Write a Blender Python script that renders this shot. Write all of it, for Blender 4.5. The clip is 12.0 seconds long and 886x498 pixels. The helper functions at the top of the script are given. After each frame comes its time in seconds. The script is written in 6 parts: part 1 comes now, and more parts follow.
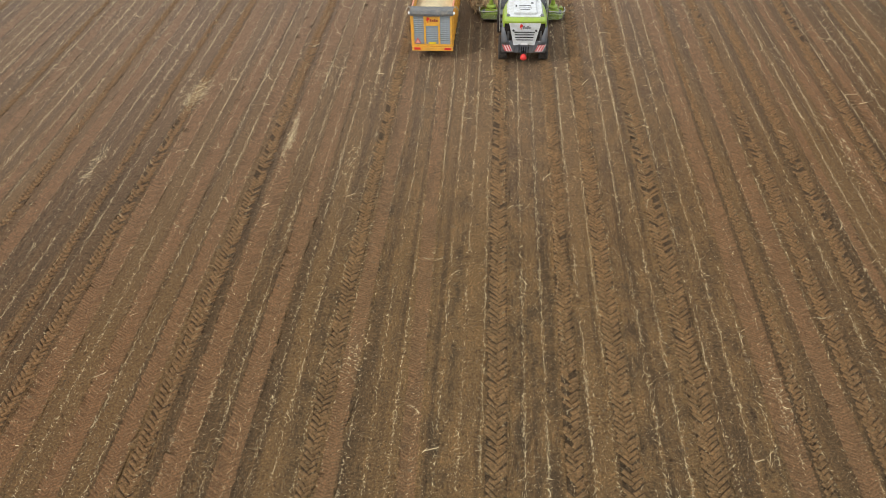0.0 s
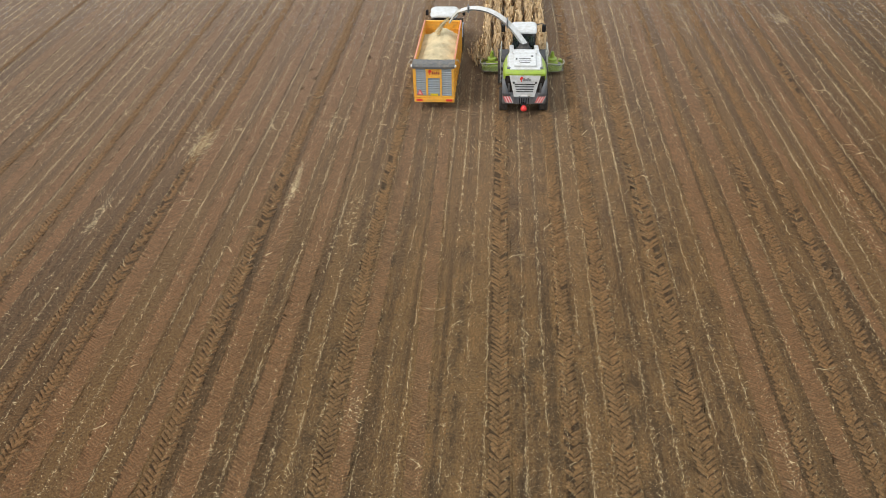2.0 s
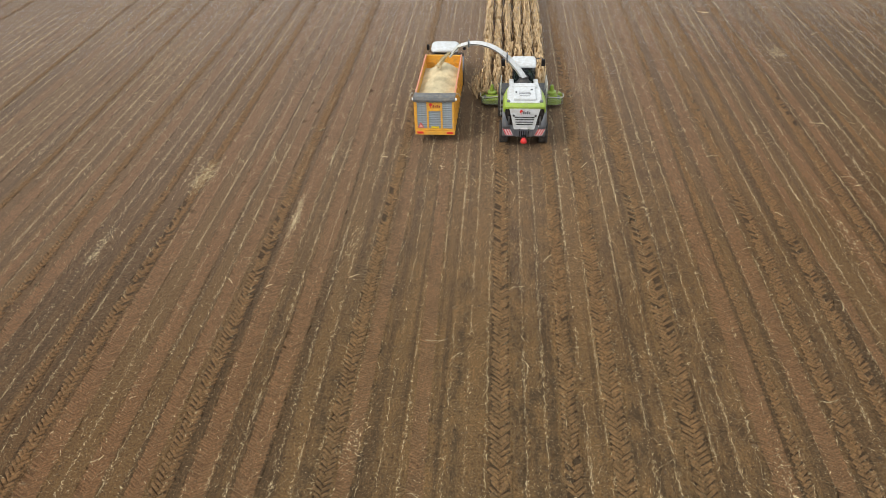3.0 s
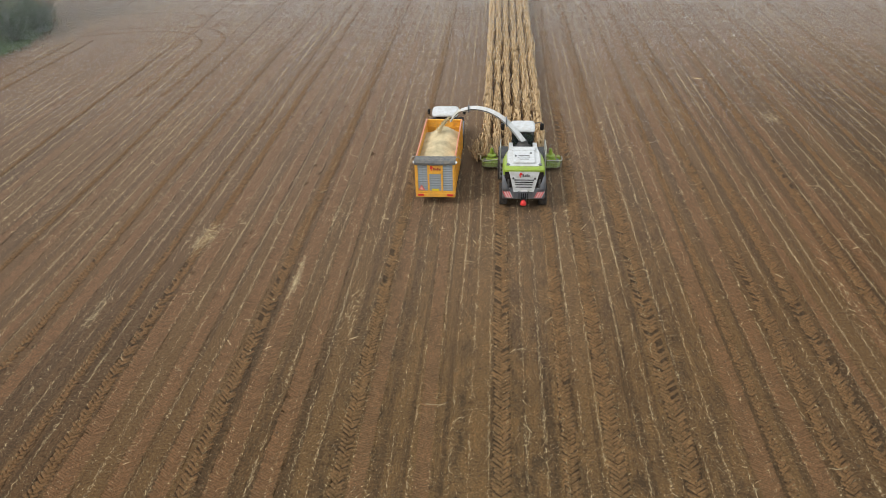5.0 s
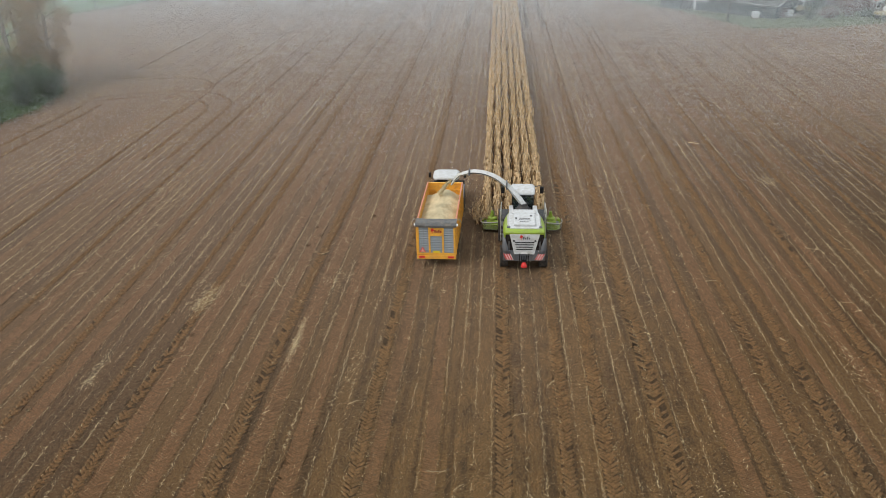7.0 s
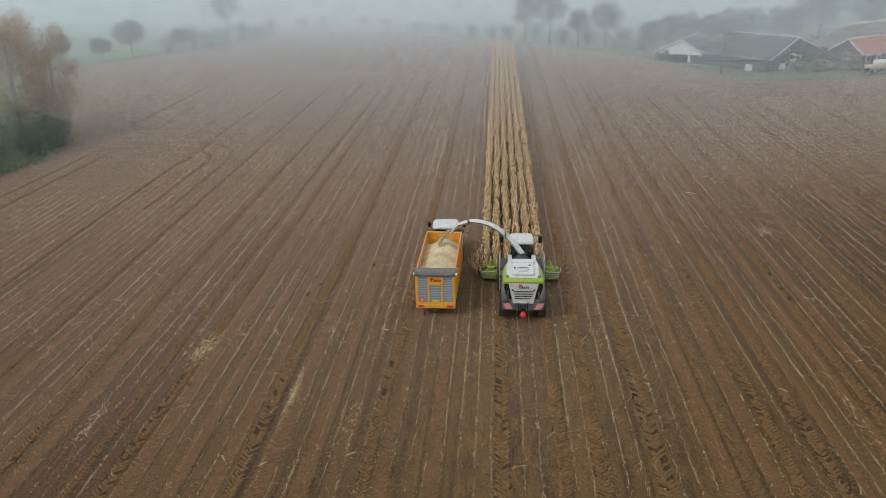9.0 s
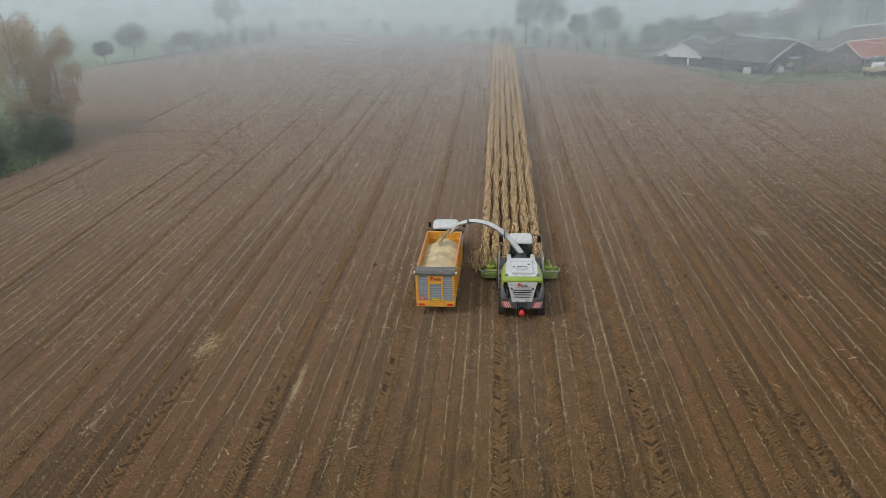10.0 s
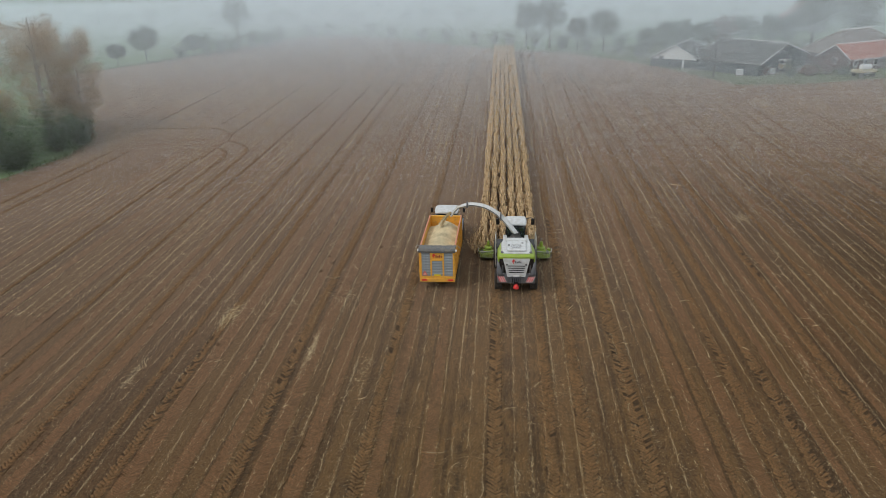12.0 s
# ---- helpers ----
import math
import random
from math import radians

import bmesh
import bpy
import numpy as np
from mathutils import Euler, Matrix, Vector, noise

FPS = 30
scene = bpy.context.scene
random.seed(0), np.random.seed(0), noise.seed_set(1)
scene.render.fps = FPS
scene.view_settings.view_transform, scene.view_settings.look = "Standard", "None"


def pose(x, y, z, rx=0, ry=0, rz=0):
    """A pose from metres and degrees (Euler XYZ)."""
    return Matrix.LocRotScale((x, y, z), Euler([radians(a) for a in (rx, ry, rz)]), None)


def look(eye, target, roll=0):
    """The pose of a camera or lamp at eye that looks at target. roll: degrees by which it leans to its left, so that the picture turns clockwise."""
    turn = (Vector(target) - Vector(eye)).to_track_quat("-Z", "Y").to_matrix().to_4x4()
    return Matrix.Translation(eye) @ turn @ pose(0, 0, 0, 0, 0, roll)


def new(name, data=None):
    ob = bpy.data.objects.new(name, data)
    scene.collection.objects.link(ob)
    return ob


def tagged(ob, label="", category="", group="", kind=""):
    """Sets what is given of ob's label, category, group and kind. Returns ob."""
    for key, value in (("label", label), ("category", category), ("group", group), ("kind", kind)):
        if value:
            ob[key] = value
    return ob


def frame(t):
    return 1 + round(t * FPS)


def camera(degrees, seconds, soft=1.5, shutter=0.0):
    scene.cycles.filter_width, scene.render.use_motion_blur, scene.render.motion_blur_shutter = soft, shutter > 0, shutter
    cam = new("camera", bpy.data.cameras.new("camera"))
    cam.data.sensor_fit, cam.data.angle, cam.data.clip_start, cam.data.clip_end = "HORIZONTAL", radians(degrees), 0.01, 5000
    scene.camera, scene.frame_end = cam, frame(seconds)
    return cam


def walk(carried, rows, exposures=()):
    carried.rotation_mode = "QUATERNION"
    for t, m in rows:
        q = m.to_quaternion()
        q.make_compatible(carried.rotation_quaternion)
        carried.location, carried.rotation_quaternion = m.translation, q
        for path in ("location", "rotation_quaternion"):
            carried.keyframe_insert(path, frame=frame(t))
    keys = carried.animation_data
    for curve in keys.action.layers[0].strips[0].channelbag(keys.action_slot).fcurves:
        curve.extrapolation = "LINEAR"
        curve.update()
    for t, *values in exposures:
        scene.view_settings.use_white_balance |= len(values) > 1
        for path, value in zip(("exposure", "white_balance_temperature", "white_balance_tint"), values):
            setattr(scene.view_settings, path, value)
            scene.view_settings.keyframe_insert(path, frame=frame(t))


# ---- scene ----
cam = camera(64.3, 12.0, soft=0.7)
PATH = [
    (0, (-1.405, -0.201, 21.197), (-1.534, 1.246, 19.823), -1.9),
    (0.5, (-1.399, -0.2, 21.258), (-1.531, 1.252, 19.889), -2.0),
    (1, (-1.409, -0.138, 21.334), (-1.544, 1.337, 19.99), -2.0),
    (1.5, (-1.403, -0.151, 21.376), (-1.539, 1.354, 20.065), -1.8),
    (2, (-1.403, -0.106, 21.492), (-1.54, 1.423, 20.21), -1.9),
    (2.5, (-1.387, -0.12, 21.526), (-1.526, 1.437, 20.278), -1.9),
    (3, (-1.35, -0.141, 21.539), (-1.493, 1.443, 20.326), -1.9),
    (5, (-1.401, -0.085, 21.62), (-1.546, 1.596, 20.546), -1.7),
    (5.5, (-1.435, -0.087, 21.659), (-1.579, 1.616, 20.62), -1.6),
    (6, (-1.458, -0.089, 21.694), (-1.603, 1.635, 20.692), -1.5),
    (6.5, (-1.445, -0.076, 21.697), (-1.592, 1.671, 20.734), -1.5),
    (7, (-1.44, -0.068, 21.726), (-1.588, 1.699, 20.8), -1.5),
    (7.5, (-1.427, -0.099, 21.746), (-1.576, 1.686, 20.858), -1.5),
    (7.7, (-1.424, -0.114, 21.753), (-1.572, 1.679, 20.879), -1.5),
    (9.5, (-1.352, -0.359, 21.91), (-1.501, 1.47, 21.115), -1.4),
    (10, (-1.291, -0.91, 21.917), (-1.442, 0.919, 21.122), -1.4),
    (10.5, (-1.228, -1.732, 21.903), (-1.38, 0.098, 21.112), -1.4),
    (11, (-1.15, -2.784, 21.902), (-1.303, -0.952, 21.114), -1.4),
    (11.5, (-1.05, -4.016, 21.932), (-1.205, -2.183, 21.147), -1.4),
    (12, (-0.846, -5.357, 21.957), (-1.005, -3.523, 21.175), -1.4),
]
walk(cam, [(t, look(eye, target, roll)) for t, eye, target, roll in PATH],
     exposures=[(0, 0.07, 6450, 10), (3, 0.02, 6430, 10), (5, -0.12, 6400, 10), (7.5, -0.37, 6380, 10), (9.5, -0.61, 6340, 10), (12, -0.64, 6330, 10)])

# world, sun and exposure: foggy overcast noon
SUN_EL, SUN_ROT = radians(48), radians(-123)
world = bpy.data.worlds.new("overcast_sky")
scene.world = world
world.use_nodes = True
wn, wl = world.node_tree.nodes, world.node_tree.links
sky = wn.new("ShaderNodeTexSky")
sky.sky_type, sky.sun_disc = "NISHITA", False
sky.sun_elevation, sky.sun_rotation = SUN_EL, SUN_ROT
sky.dust_density, sky.air_density = 6.0, 1.0
cloud = wn.new("ShaderNodeMix")
cloud.data_type = "RGBA"
cloud.inputs[0].default_value = 0.8
cloud.inputs[7].default_value = (8.2, 8.7, 8.9, 1)
wl.new(sky.outputs[0], cloud.inputs[6])
wl.new(cloud.outputs[2], wn["Background"].inputs[0])
wn["Background"].inputs[1].default_value = 0.15
sun_data = bpy.data.lights.new("sun", "SUN")
sun_data.energy, sun_data.angle, sun_data.color = 1.5, radians(14), (1.0, 0.96, 0.9)
sun = new("sun", sun_data)
sun.matrix_world = look((-38, 15, 50), (0, 40, 0))
scene.view_settings.exposure = 0.0


# ---- building helpers ----
def thing(name, label, category, m=None, group="", kind=""):
    ob = new(name)
    ob.empty_display_size = 0.3
    if m is not None:
        ob.matrix_basis = m
    return tagged(ob, label, category, group, kind)


def part(name, bm, material, parent=None, label="", smooth=False):
    me = bpy.data.meshes.new(name)
    bm.normal_update()
    bm.to_mesh(me)
    bm.free()
    return part_of(name, me, material, parent, label, smooth)


def part_of(name, me, material, parent=None, label="", smooth=False):
    ob = new(name, me)
    if not me.materials:
        me.materials.append(material)
    if smooth:
        me.polygons.foreach_set("use_smooth", [True] * len(me.polygons))
    ob.parent = parent
    if label:
        tagged(ob, label)
    return ob


def place(bm, made, m):
    bmesh.ops.transform(bm, matrix=m, verts=made)


def box(bm, lo, hi, bevel=0.0, m=None):
    """A box from corner lo to corner hi, its edges bevelled."""
    size = [b - a for a, b in zip(lo, hi)]
    mid = [(a + b) / 2 for a, b in zip(lo, hi)]
    made = bmesh.ops.create_cube(bm, size=1.0)["verts"]
    place(bm, made, Matrix.Translation(mid) @ Matrix.Diagonal((*size, 1)))
    if bevel:
        edges = list({e for v in made for e in v.link_edges})
        got = bmesh.ops.bevel(bm, geom=edges, offset=bevel, segments=2, affect="EDGES", profile=0.6)
        made = list({v for f in got["faces"] for v in f.verts} | {v for v in made if v.is_valid})
    if m is not None:
        place(bm, made, m)
    return made


def prism(bm, outline, x0, x1, bevel=0.0, m=None):
    """An outline of (y, z) points drawn out from x0 to x1."""
    a = [bm.verts.new((x0, y, z)) for y, z in outline]
    b = [bm.verts.new((x1, y, z)) for y, z in outline]
    n = len(outline)
    faces = [bm.faces.new(a[::-1]), bm.faces.new(b)]
    for i in range(n):
        faces.append(bm.faces.new((a[i], a[(i + 1) % n], b[(i + 1) % n], b[i])))
    bmesh.ops.recalc_face_normals(bm, faces=faces)
    made = a + b
    if bevel:
        edges = list({e for f in faces for e in f.edges})
        got = bmesh.ops.bevel(bm, geom=edges, offset=bevel, segments=2, affect="EDGES", profile=0.6)
        made = list({v for f in got["faces"] for v in f.verts} | {v for v in made if v.is_valid})
    if m is not None:
        place(bm, made, m)
    return made


def lathe(bm, outline, segments=28, m=None):
    """An outline of (x, radius) points turned round the x axis."""
    rings = []
    for x, r in outline:
        rings.append([bm.verts.new((x, r * math.cos(2 * math.pi * i / segments), r * math.sin(2 * math.pi * i / segments))) for i in range(segments)])
    for p, q in zip(rings, rings[1:]):
        for i in range(segments):
            j = (i + 1) % segments
            bm.faces.new((p[i], p[j], q[j], q[i]))
    bm.faces.new(rings[0][::-1])
    bm.faces.new(rings[-1])
    made = [v for ring in rings for v in ring]
    bmesh.ops.recalc_face_normals(bm, faces=list({f for v in made for f in v.link_faces}))
    if m is not None:
        place(bm, made, m)
    return made


def tube(bm, points, radii, segments=8, flat=1.0):
    """A tube along points; radii: one for each point; flat: height by width."""
    points = [Vector(p) for p in points]
    rings = []
    for i, p in enumerate(points):
        along = (points[min(i + 1, len(points) - 1)] - points[max(i - 1, 0)]).normalized()
        side = along.cross(Vector((0, 0, 1)))
        side = side.normalized() if side.length > 0.01 else Vector((1, 0, 0))
        up = side.cross(along)
        r = radii[i] if isinstance(radii, (list, tuple)) else radii
        rings.append([bm.verts.new(p + r * (math.cos(2 * math.pi * k / segments) * side + flat * math.sin(2 * math.pi * k / segments) * up)) for k in range(segments)])
    faces = []
    for p, q in zip(rings, rings[1:]):
        for k in range(segments):
            faces.append(bm.faces.new((p[k], p[(k + 1) % segments], q[(k + 1) % segments], q[k])))
    faces += [bm.faces.new(rings[0][::-1]), bm.faces.new(rings[-1])]
    bmesh.ops.recalc_face_normals(bm, faces=faces)
    return [v for r in rings for v in r]


def mesh_of(name, verts, tris):
    """A mesh from arrays of corners and triangles."""
    me = bpy.data.meshes.new(name)
    me.vertices.add(len(verts))
    me.vertices.foreach_set("co", np.asarray(verts, dtype=np.float32).ravel())
    me.loops.add(3 * len(tris))
    me.loops.foreach_set("vertex_index", np.asarray(tris, dtype=np.int32).ravel())
    me.polygons.add(len(tris))
    me.polygons.foreach_set("loop_start", np.arange(0, 3 * len(tris), 3, dtype=np.int32))
    me.polygons.foreach_set("loop_total", np.full(len(tris), 3, dtype=np.int32))
    me.update(calc_edges=True)
    return me


def turns(yaw, pitch, roll):
    """Rotation matrices (n, 3, 3) from arrays of radians: Rz(yaw) Ry(pitch) Rx(roll)."""
    cz, sz, cy, sy, cx, sx = np.cos(yaw), np.sin(yaw), np.cos(pitch), np.sin(pitch), np.cos(roll), np.sin(roll)
    r = np.empty((len(yaw), 3, 3))
    r[:, 0, 0], r[:, 0, 1], r[:, 0, 2] = cz * cy, cz * sy * sx - sz * cx, cz * sy * cx + sz * sx
    r[:, 1, 0], r[:, 1, 1], r[:, 1, 2] = sz * cy, sz * sy * sx + cz * cx, sz * sy * cx - cz * sx
    r[:, 2, 0], r[:, 2, 1], r[:, 2, 2] = -sy, cy * sx, cy * cx
    return r


def strewn(shape, where, rot, scale):
    """Corners and triangles of a shape repeated at places, turned and scaled (scale: (n, 3))."""
    v, f = np.asarray(shape[0], float), np.asarray(shape[1], int)
    n = len(where)
    pts = np.einsum("nij,nkj->nki", rot, v[None] * np.asarray(scale)[:, None, :]) + where[:, None, :]
    tris = f[None] + (np.arange(n) * len(v))[:, None, None]
    return pts.reshape(-1, 3), tris.reshape(-1, 3)


def joined(pieces):
    verts, tris, at = [], [], 0
    for v, f in pieces:
        verts.append(v), tris.append(f + at)
        at += len(v)
    return np.concatenate(verts), np.concatenate(tris)


# ---- materials ----
def coords(nt, kind="Object"):
    return nt.nodes.new("ShaderNodeTexCoord").outputs[kind]


def ramp(nt, source, stops):
    node = nt.nodes.new("ShaderNodeValToRGB")
    el = node.color_ramp.elements
    while len(el) < len(stops):
        el.new(0.5)
    for e, (at, c) in zip(el, stops):
        e.position, e.color = at, (*c, 1)
    nt.links.new(source, node.inputs[0])
    return node.outputs[0]


def noise_tex(nt, vector, scale, detail=4.0, rough=0.55, stretch=None):
    if stretch:
        mp = nt.nodes.new("ShaderNodeMapping")
        mp.inputs["Scale"].default_value = stretch
        nt.links.new(vector, mp.inputs[0])
        vector = mp.outputs[0]
    node = nt.nodes.new("ShaderNodeTexNoise")
    node.inputs["Scale"].default_value, node.inputs["Detail"].default_value, node.inputs["Roughness"].default_value = scale, detail, rough
    nt.links.new(vector, node.inputs["Vector"])
    return node.outputs[0]


def mixed(nt, factor, a, b, blend="MIX"):
    node = nt.nodes.new("ShaderNodeMix")
    node.data_type, node.blend_type = "RGBA", blend
    for value, slot in ((factor, 0), (a, 6), (b, 7)):
        if hasattr(value, "is_linked"):
            nt.links.new(value, node.inputs[slot])
        elif slot == 0:
            node.inputs[0].default_value = value
        else:
            node.inputs[slot].default_value = (*value, 1)
    return node.outputs[2]


def bumped(nt, height, strength, distance, normal=None):
    node = nt.nodes.new("ShaderNodeBump")
    node.inputs["Strength"].default_value, node.inputs["Distance"].default_value = strength, distance
    nt.links.new(height, node.inputs["Height"])
    if normal is not None:
        nt.links.new(normal, node.inputs["Normal"])
    return node.outputs[0]


def mat(name, colour, rough=0.6, metal=0.0, vary=0.25, scale=2.0, fine=25.0, bump=0.15, depth=0.01, dirt=None, dirt_amount=0.5, island=0.0, sheen=None):
    """Paint, rubber, leaf and the like: a base colour that varies at two scales, with dust or dirt, and a fine relief."""
    m = bpy.data.materials.new(name)
    m.use_nodes = True
    nt = m.node_tree
    b = nt.nodes["Principled BSDF"]
    v = coords(nt)
    big, small = noise_tex(nt, v, scale), noise_tex(nt, v, fine, 3.0)
    dark, light = tuple(c * (1 - vary) for c in colour), tuple(min(1.0, c * (1 + vary)) for c in colour)
    col = ramp(nt, big, [(0.3, dark), (0.7, light)])
    col = mixed(nt, 0.35, col, ramp(nt, small, [(0.3, dark), (0.7, light)]))
    if island:
        geo = nt.nodes.new("ShaderNodeNewGeometry")
        pick = ramp(nt, geo.outputs["Random Per Island"], [(0.0, tuple(c * (1 - island) for c in colour)), (0.5, colour), (1.0, tuple(min(1, c * (1 + island)) for c in colour))])
        col = mixed(nt, 0.75, col, pick)
    if dirt:
        spots = ramp(nt, noise_tex(nt, v, scale * 2.3, 6.0, 0.65), [(0.42, (0, 0, 0)), (0.72, (dirt_amount,) * 3)])
        col = mixed(nt, spots, col, dirt)
    nt.links.new(col, b.inputs["Base Color"])
    b.inputs["Roughness"].default_value, b.inputs["Metallic"].default_value = rough, metal
    if bump:
        nt.links.new(bumped(nt, small, bump, depth), b.inputs["Normal"])
    return m


DUST = (0.20, 0.15, 0.10)


def soil(name, dark, mid, warm, bands=True, crumbly=0.9, dry_haze=0.3, chaff=0.5, sides=(0.97, 0.92, 0.91)):
    """Bare silty ground: stripes along the rows, blotches, crumbs with shaded pits in the colour, flecks of chaff and a
    rough relief.
    """
    m = bpy.data.materials.new(name)
    m.use_nodes = True
    nt = m.node_tree
    b = nt.nodes["Principled BSDF"]
    v = coords(nt)
    blotch = noise_tex(nt, v, 1.1, 6.0, 0.7, (1.6, 0.6, 1))
    stripe = noise_tex(nt, v, 1.0, 3.0, 0.6, (0.55, 0.012, 1))
    narrow = noise_tex(nt, v, 1.0, 2.0, 0.5, (2.1, 0.03, 1))
    crumb = noise_tex(nt, v, 11.0, 8.0, 0.8)
    grit = noise_tex(nt, v, 30.0, 4.0, 0.75)
    lump = noise_tex(nt, v, 4.5, 4.0, 0.65)
    fleck = noise_tex(nt, v, 21.0, 3.0, 0.7)
    wide = noise_tex(nt, v, 0.03, 3.0, 0.5)
    col = ramp(nt, blotch, [(0.38, dark), (0.50, mid), (0.62, warm)])
    split = nt.nodes.new("ShaderNodeSeparateXYZ")
    nt.links.new(v, split.inputs[0])
    # redder loam to both sides of the middle of the field
    off = nt.nodes.new("ShaderNodeMath")
    off.operation, off.inputs[1].default_value = "SUBTRACT", 1.0
    nt.links.new(split.outputs[0], off.inputs[0])
    apart = nt.nodes.new("ShaderNodeMath")
    apart.operation = "ABSOLUTE"
    nt.links.new(off.outputs[0], apart.inputs[0])
    reach = nt.nodes.new("ShaderNodeMapRange")
    reach.inputs["From Min"].default_value, reach.inputs["From Max"].default_value = 5.0, 16.0
    nt.links.new(apart.outputs[0], reach.inputs["Value"])
    loam = tuple(c * k for c, k in zip(mid, sides))
    col = mixed(nt, ramp(nt, reach.outputs[0], [(0.0, (0, 0, 0)), (1.0, (0.85,) * 3)]), col, loam)
    col = mixed(nt, ramp(nt, wide, [(0.42, (0, 0, 0)), (0.62, (0.35,) * 3)]), col, (warm[0] * 1.0, warm[1] * 0.86, warm[2] * 0.80))
    if bands:
        col = mixed(nt, ramp(nt, stripe, [(0.45, (0, 0, 0)), (0.56, (0.45,) * 3)]), col, tuple(1.05 * c for c in warm))
        col = mixed(nt, ramp(nt, narrow, [(0.39, (0.55,) * 3), (0.48, (0, 0, 0))]), col, (dark[0] * 0.85, dark[1] * 0.82, dark[2] * 0.84))
    # farther soil is paler and greyer: drier, with some haze put into its colour
    edge = nt.nodes.new("ShaderNodeMath")
    edge.operation, edge.inputs[1].default_value = "MULTIPLY_ADD", 22.0
    nt.links.new(wide, edge.inputs[0])
    far_shift = nt.nodes.new("ShaderNodeMath")
    far_shift.operation, far_shift.inputs[1].default_value = "MULTIPLY_ADD", -0.25
    nt.links.new(apart.outputs[0], far_shift.inputs[0])
    slant = nt.nodes.new("ShaderNodeMath")
    slant.operation, slant.inputs[1].default_value = "MULTIPLY_ADD", -0.5
    nt.links.new(split.outputs[0], slant.inputs[0])
    nt.links.new(split.outputs[1], slant.inputs[2])
    nt.links.new(slant.outputs[0], far_shift.inputs[2])
    nt.links.new(far_shift.outputs[0], edge.inputs[2])
    dry = nt.nodes.new("ShaderNodeMapRange")
    dry.inputs["From Min"].default_value, dry.inputs["From Max"].default_value = 32.0, 74.0
    nt.links.new(edge.outputs[0], dry.inputs["Value"])
    col = mixed(nt, ramp(nt, dry.outputs[0], [(0.0, (0, 0, 0)), (1.0, (dry_haze,) * 3)]), col, (0.235, 0.168, 0.128))
    # crumb tones: soil's own variation plus painted shade in the pits between crumbs
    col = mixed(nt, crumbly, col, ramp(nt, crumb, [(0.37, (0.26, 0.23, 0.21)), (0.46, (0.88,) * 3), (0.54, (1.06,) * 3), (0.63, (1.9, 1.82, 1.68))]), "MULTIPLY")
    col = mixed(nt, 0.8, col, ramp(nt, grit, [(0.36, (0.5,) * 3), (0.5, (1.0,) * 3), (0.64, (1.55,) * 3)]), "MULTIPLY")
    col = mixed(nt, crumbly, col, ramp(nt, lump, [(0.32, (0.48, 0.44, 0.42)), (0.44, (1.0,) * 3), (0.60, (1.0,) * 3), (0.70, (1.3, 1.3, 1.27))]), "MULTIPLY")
    if chaff:
        col = mixed(nt, ramp(nt, fleck, [(0.60, (0, 0, 0)), (0.66, (chaff,) * 3)]), col, (0.34, 0.27, 0.16))
    nt.links.new(col, b.inputs["Base Color"])
    b.inputs["Roughness"].default_value = 0.95
    b.inputs["Specular IOR Level"].default_value = 0.15
    n1 = bumped(nt, crumb, 0.9, 0.06)
    nt.links.new(bumped(nt, grit, 0.6, 0.02, n1), b.inputs["Normal"])
    return m


M_SOIL = soil("stubble_soil", (0.064, 0.041, 0.021), (0.111, 0.068, 0.030), (0.155, 0.089, 0.036), dry_haze=0.6, chaff=0.55, sides=(0.66, 0.64, 0.70))
M_TRACK = soil("pressed_soil", (0.130, 0.079, 0.036), (0.174, 0.104, 0.047), (0.197, 0.114, 0.049), bands=False, crumbly=0.75, dry_haze=0.25)
M_SMOOTH = soil("rolled_soil", (0.138, 0.080, 0.038), (0.170, 0.096, 0.045), (0.187, 0.103, 0.048), bands=False, crumbly=0.55, dry_haze=0.6)
M_RIBBED = soil("ribbed_soil", (0.100, 0.059, 0.029), (0.126, 0.072, 0.034), (0.138, 0.076, 0.035), bands=False, crumbly=0.55, dry_haze=0.5)
# dark bed colour stands in for the shade in the slits between lugs
M_BED = soil("shaded_bed_soil", (0.046, 0.029, 0.015), (0.062, 0.039, 0.020), (0.074, 0.045, 0.022), bands=False, dry_haze=0.2)
M_STRAW = mat("straw", (0.60, 0.47, 0.27), 0.8, island=0.65, bump=0.0)
M_STUB = mat("stubble_stalk", (0.62, 0.50, 0.29), 0.8, island=0.55, bump=0.0)
M_CLOD = mat("soil_clod", (0.105, 0.066, 0.032), 0.95, island=0.6, bump=0.3)
M_MAIZE = mat("dry_maize", (0.53, 0.375, 0.205), 0.75, island=0.45, bump=0.0)
M_CHOP = mat("chopped_maize", (0.60, 0.50, 0.31), 0.9, vary=0.35, scale=1.2, fine=45.0, bump=0.8, depth=0.03)
M_GRASS = mat("meadow_grass", (0.115, 0.185, 0.075), 0.9, vary=0.3, scale=0.08, fine=3.0, bump=0.4, depth=0.05, dirt=(0.14, 0.13, 0.06), dirt_amount=0.6)
M_FOG = bpy.data.materials.new("fog_droplet")
M_FOG.use_nodes = True
_n = M_FOG.node_tree
_front, _back, _both = _n.nodes.new("ShaderNodeBsdfDiffuse"), _n.nodes.new("ShaderNodeBsdfTranslucent"), _n.nodes.new("ShaderNodeMixShader")
_front.inputs[0].default_value = _back.inputs[0].default_value = (0.88, 0.95, 1.0, 1)
_n.links.new(_front.outputs[0], _both.inputs[1])
_n.links.new(_back.outputs[0], _both.inputs[2])
_n.links.new(_both.outputs[0], _n.nodes["Material Output"].inputs[0])
M_BARK = mat("bark", (0.09, 0.075, 0.06), 0.95, bump=0.6, depth=0.03)
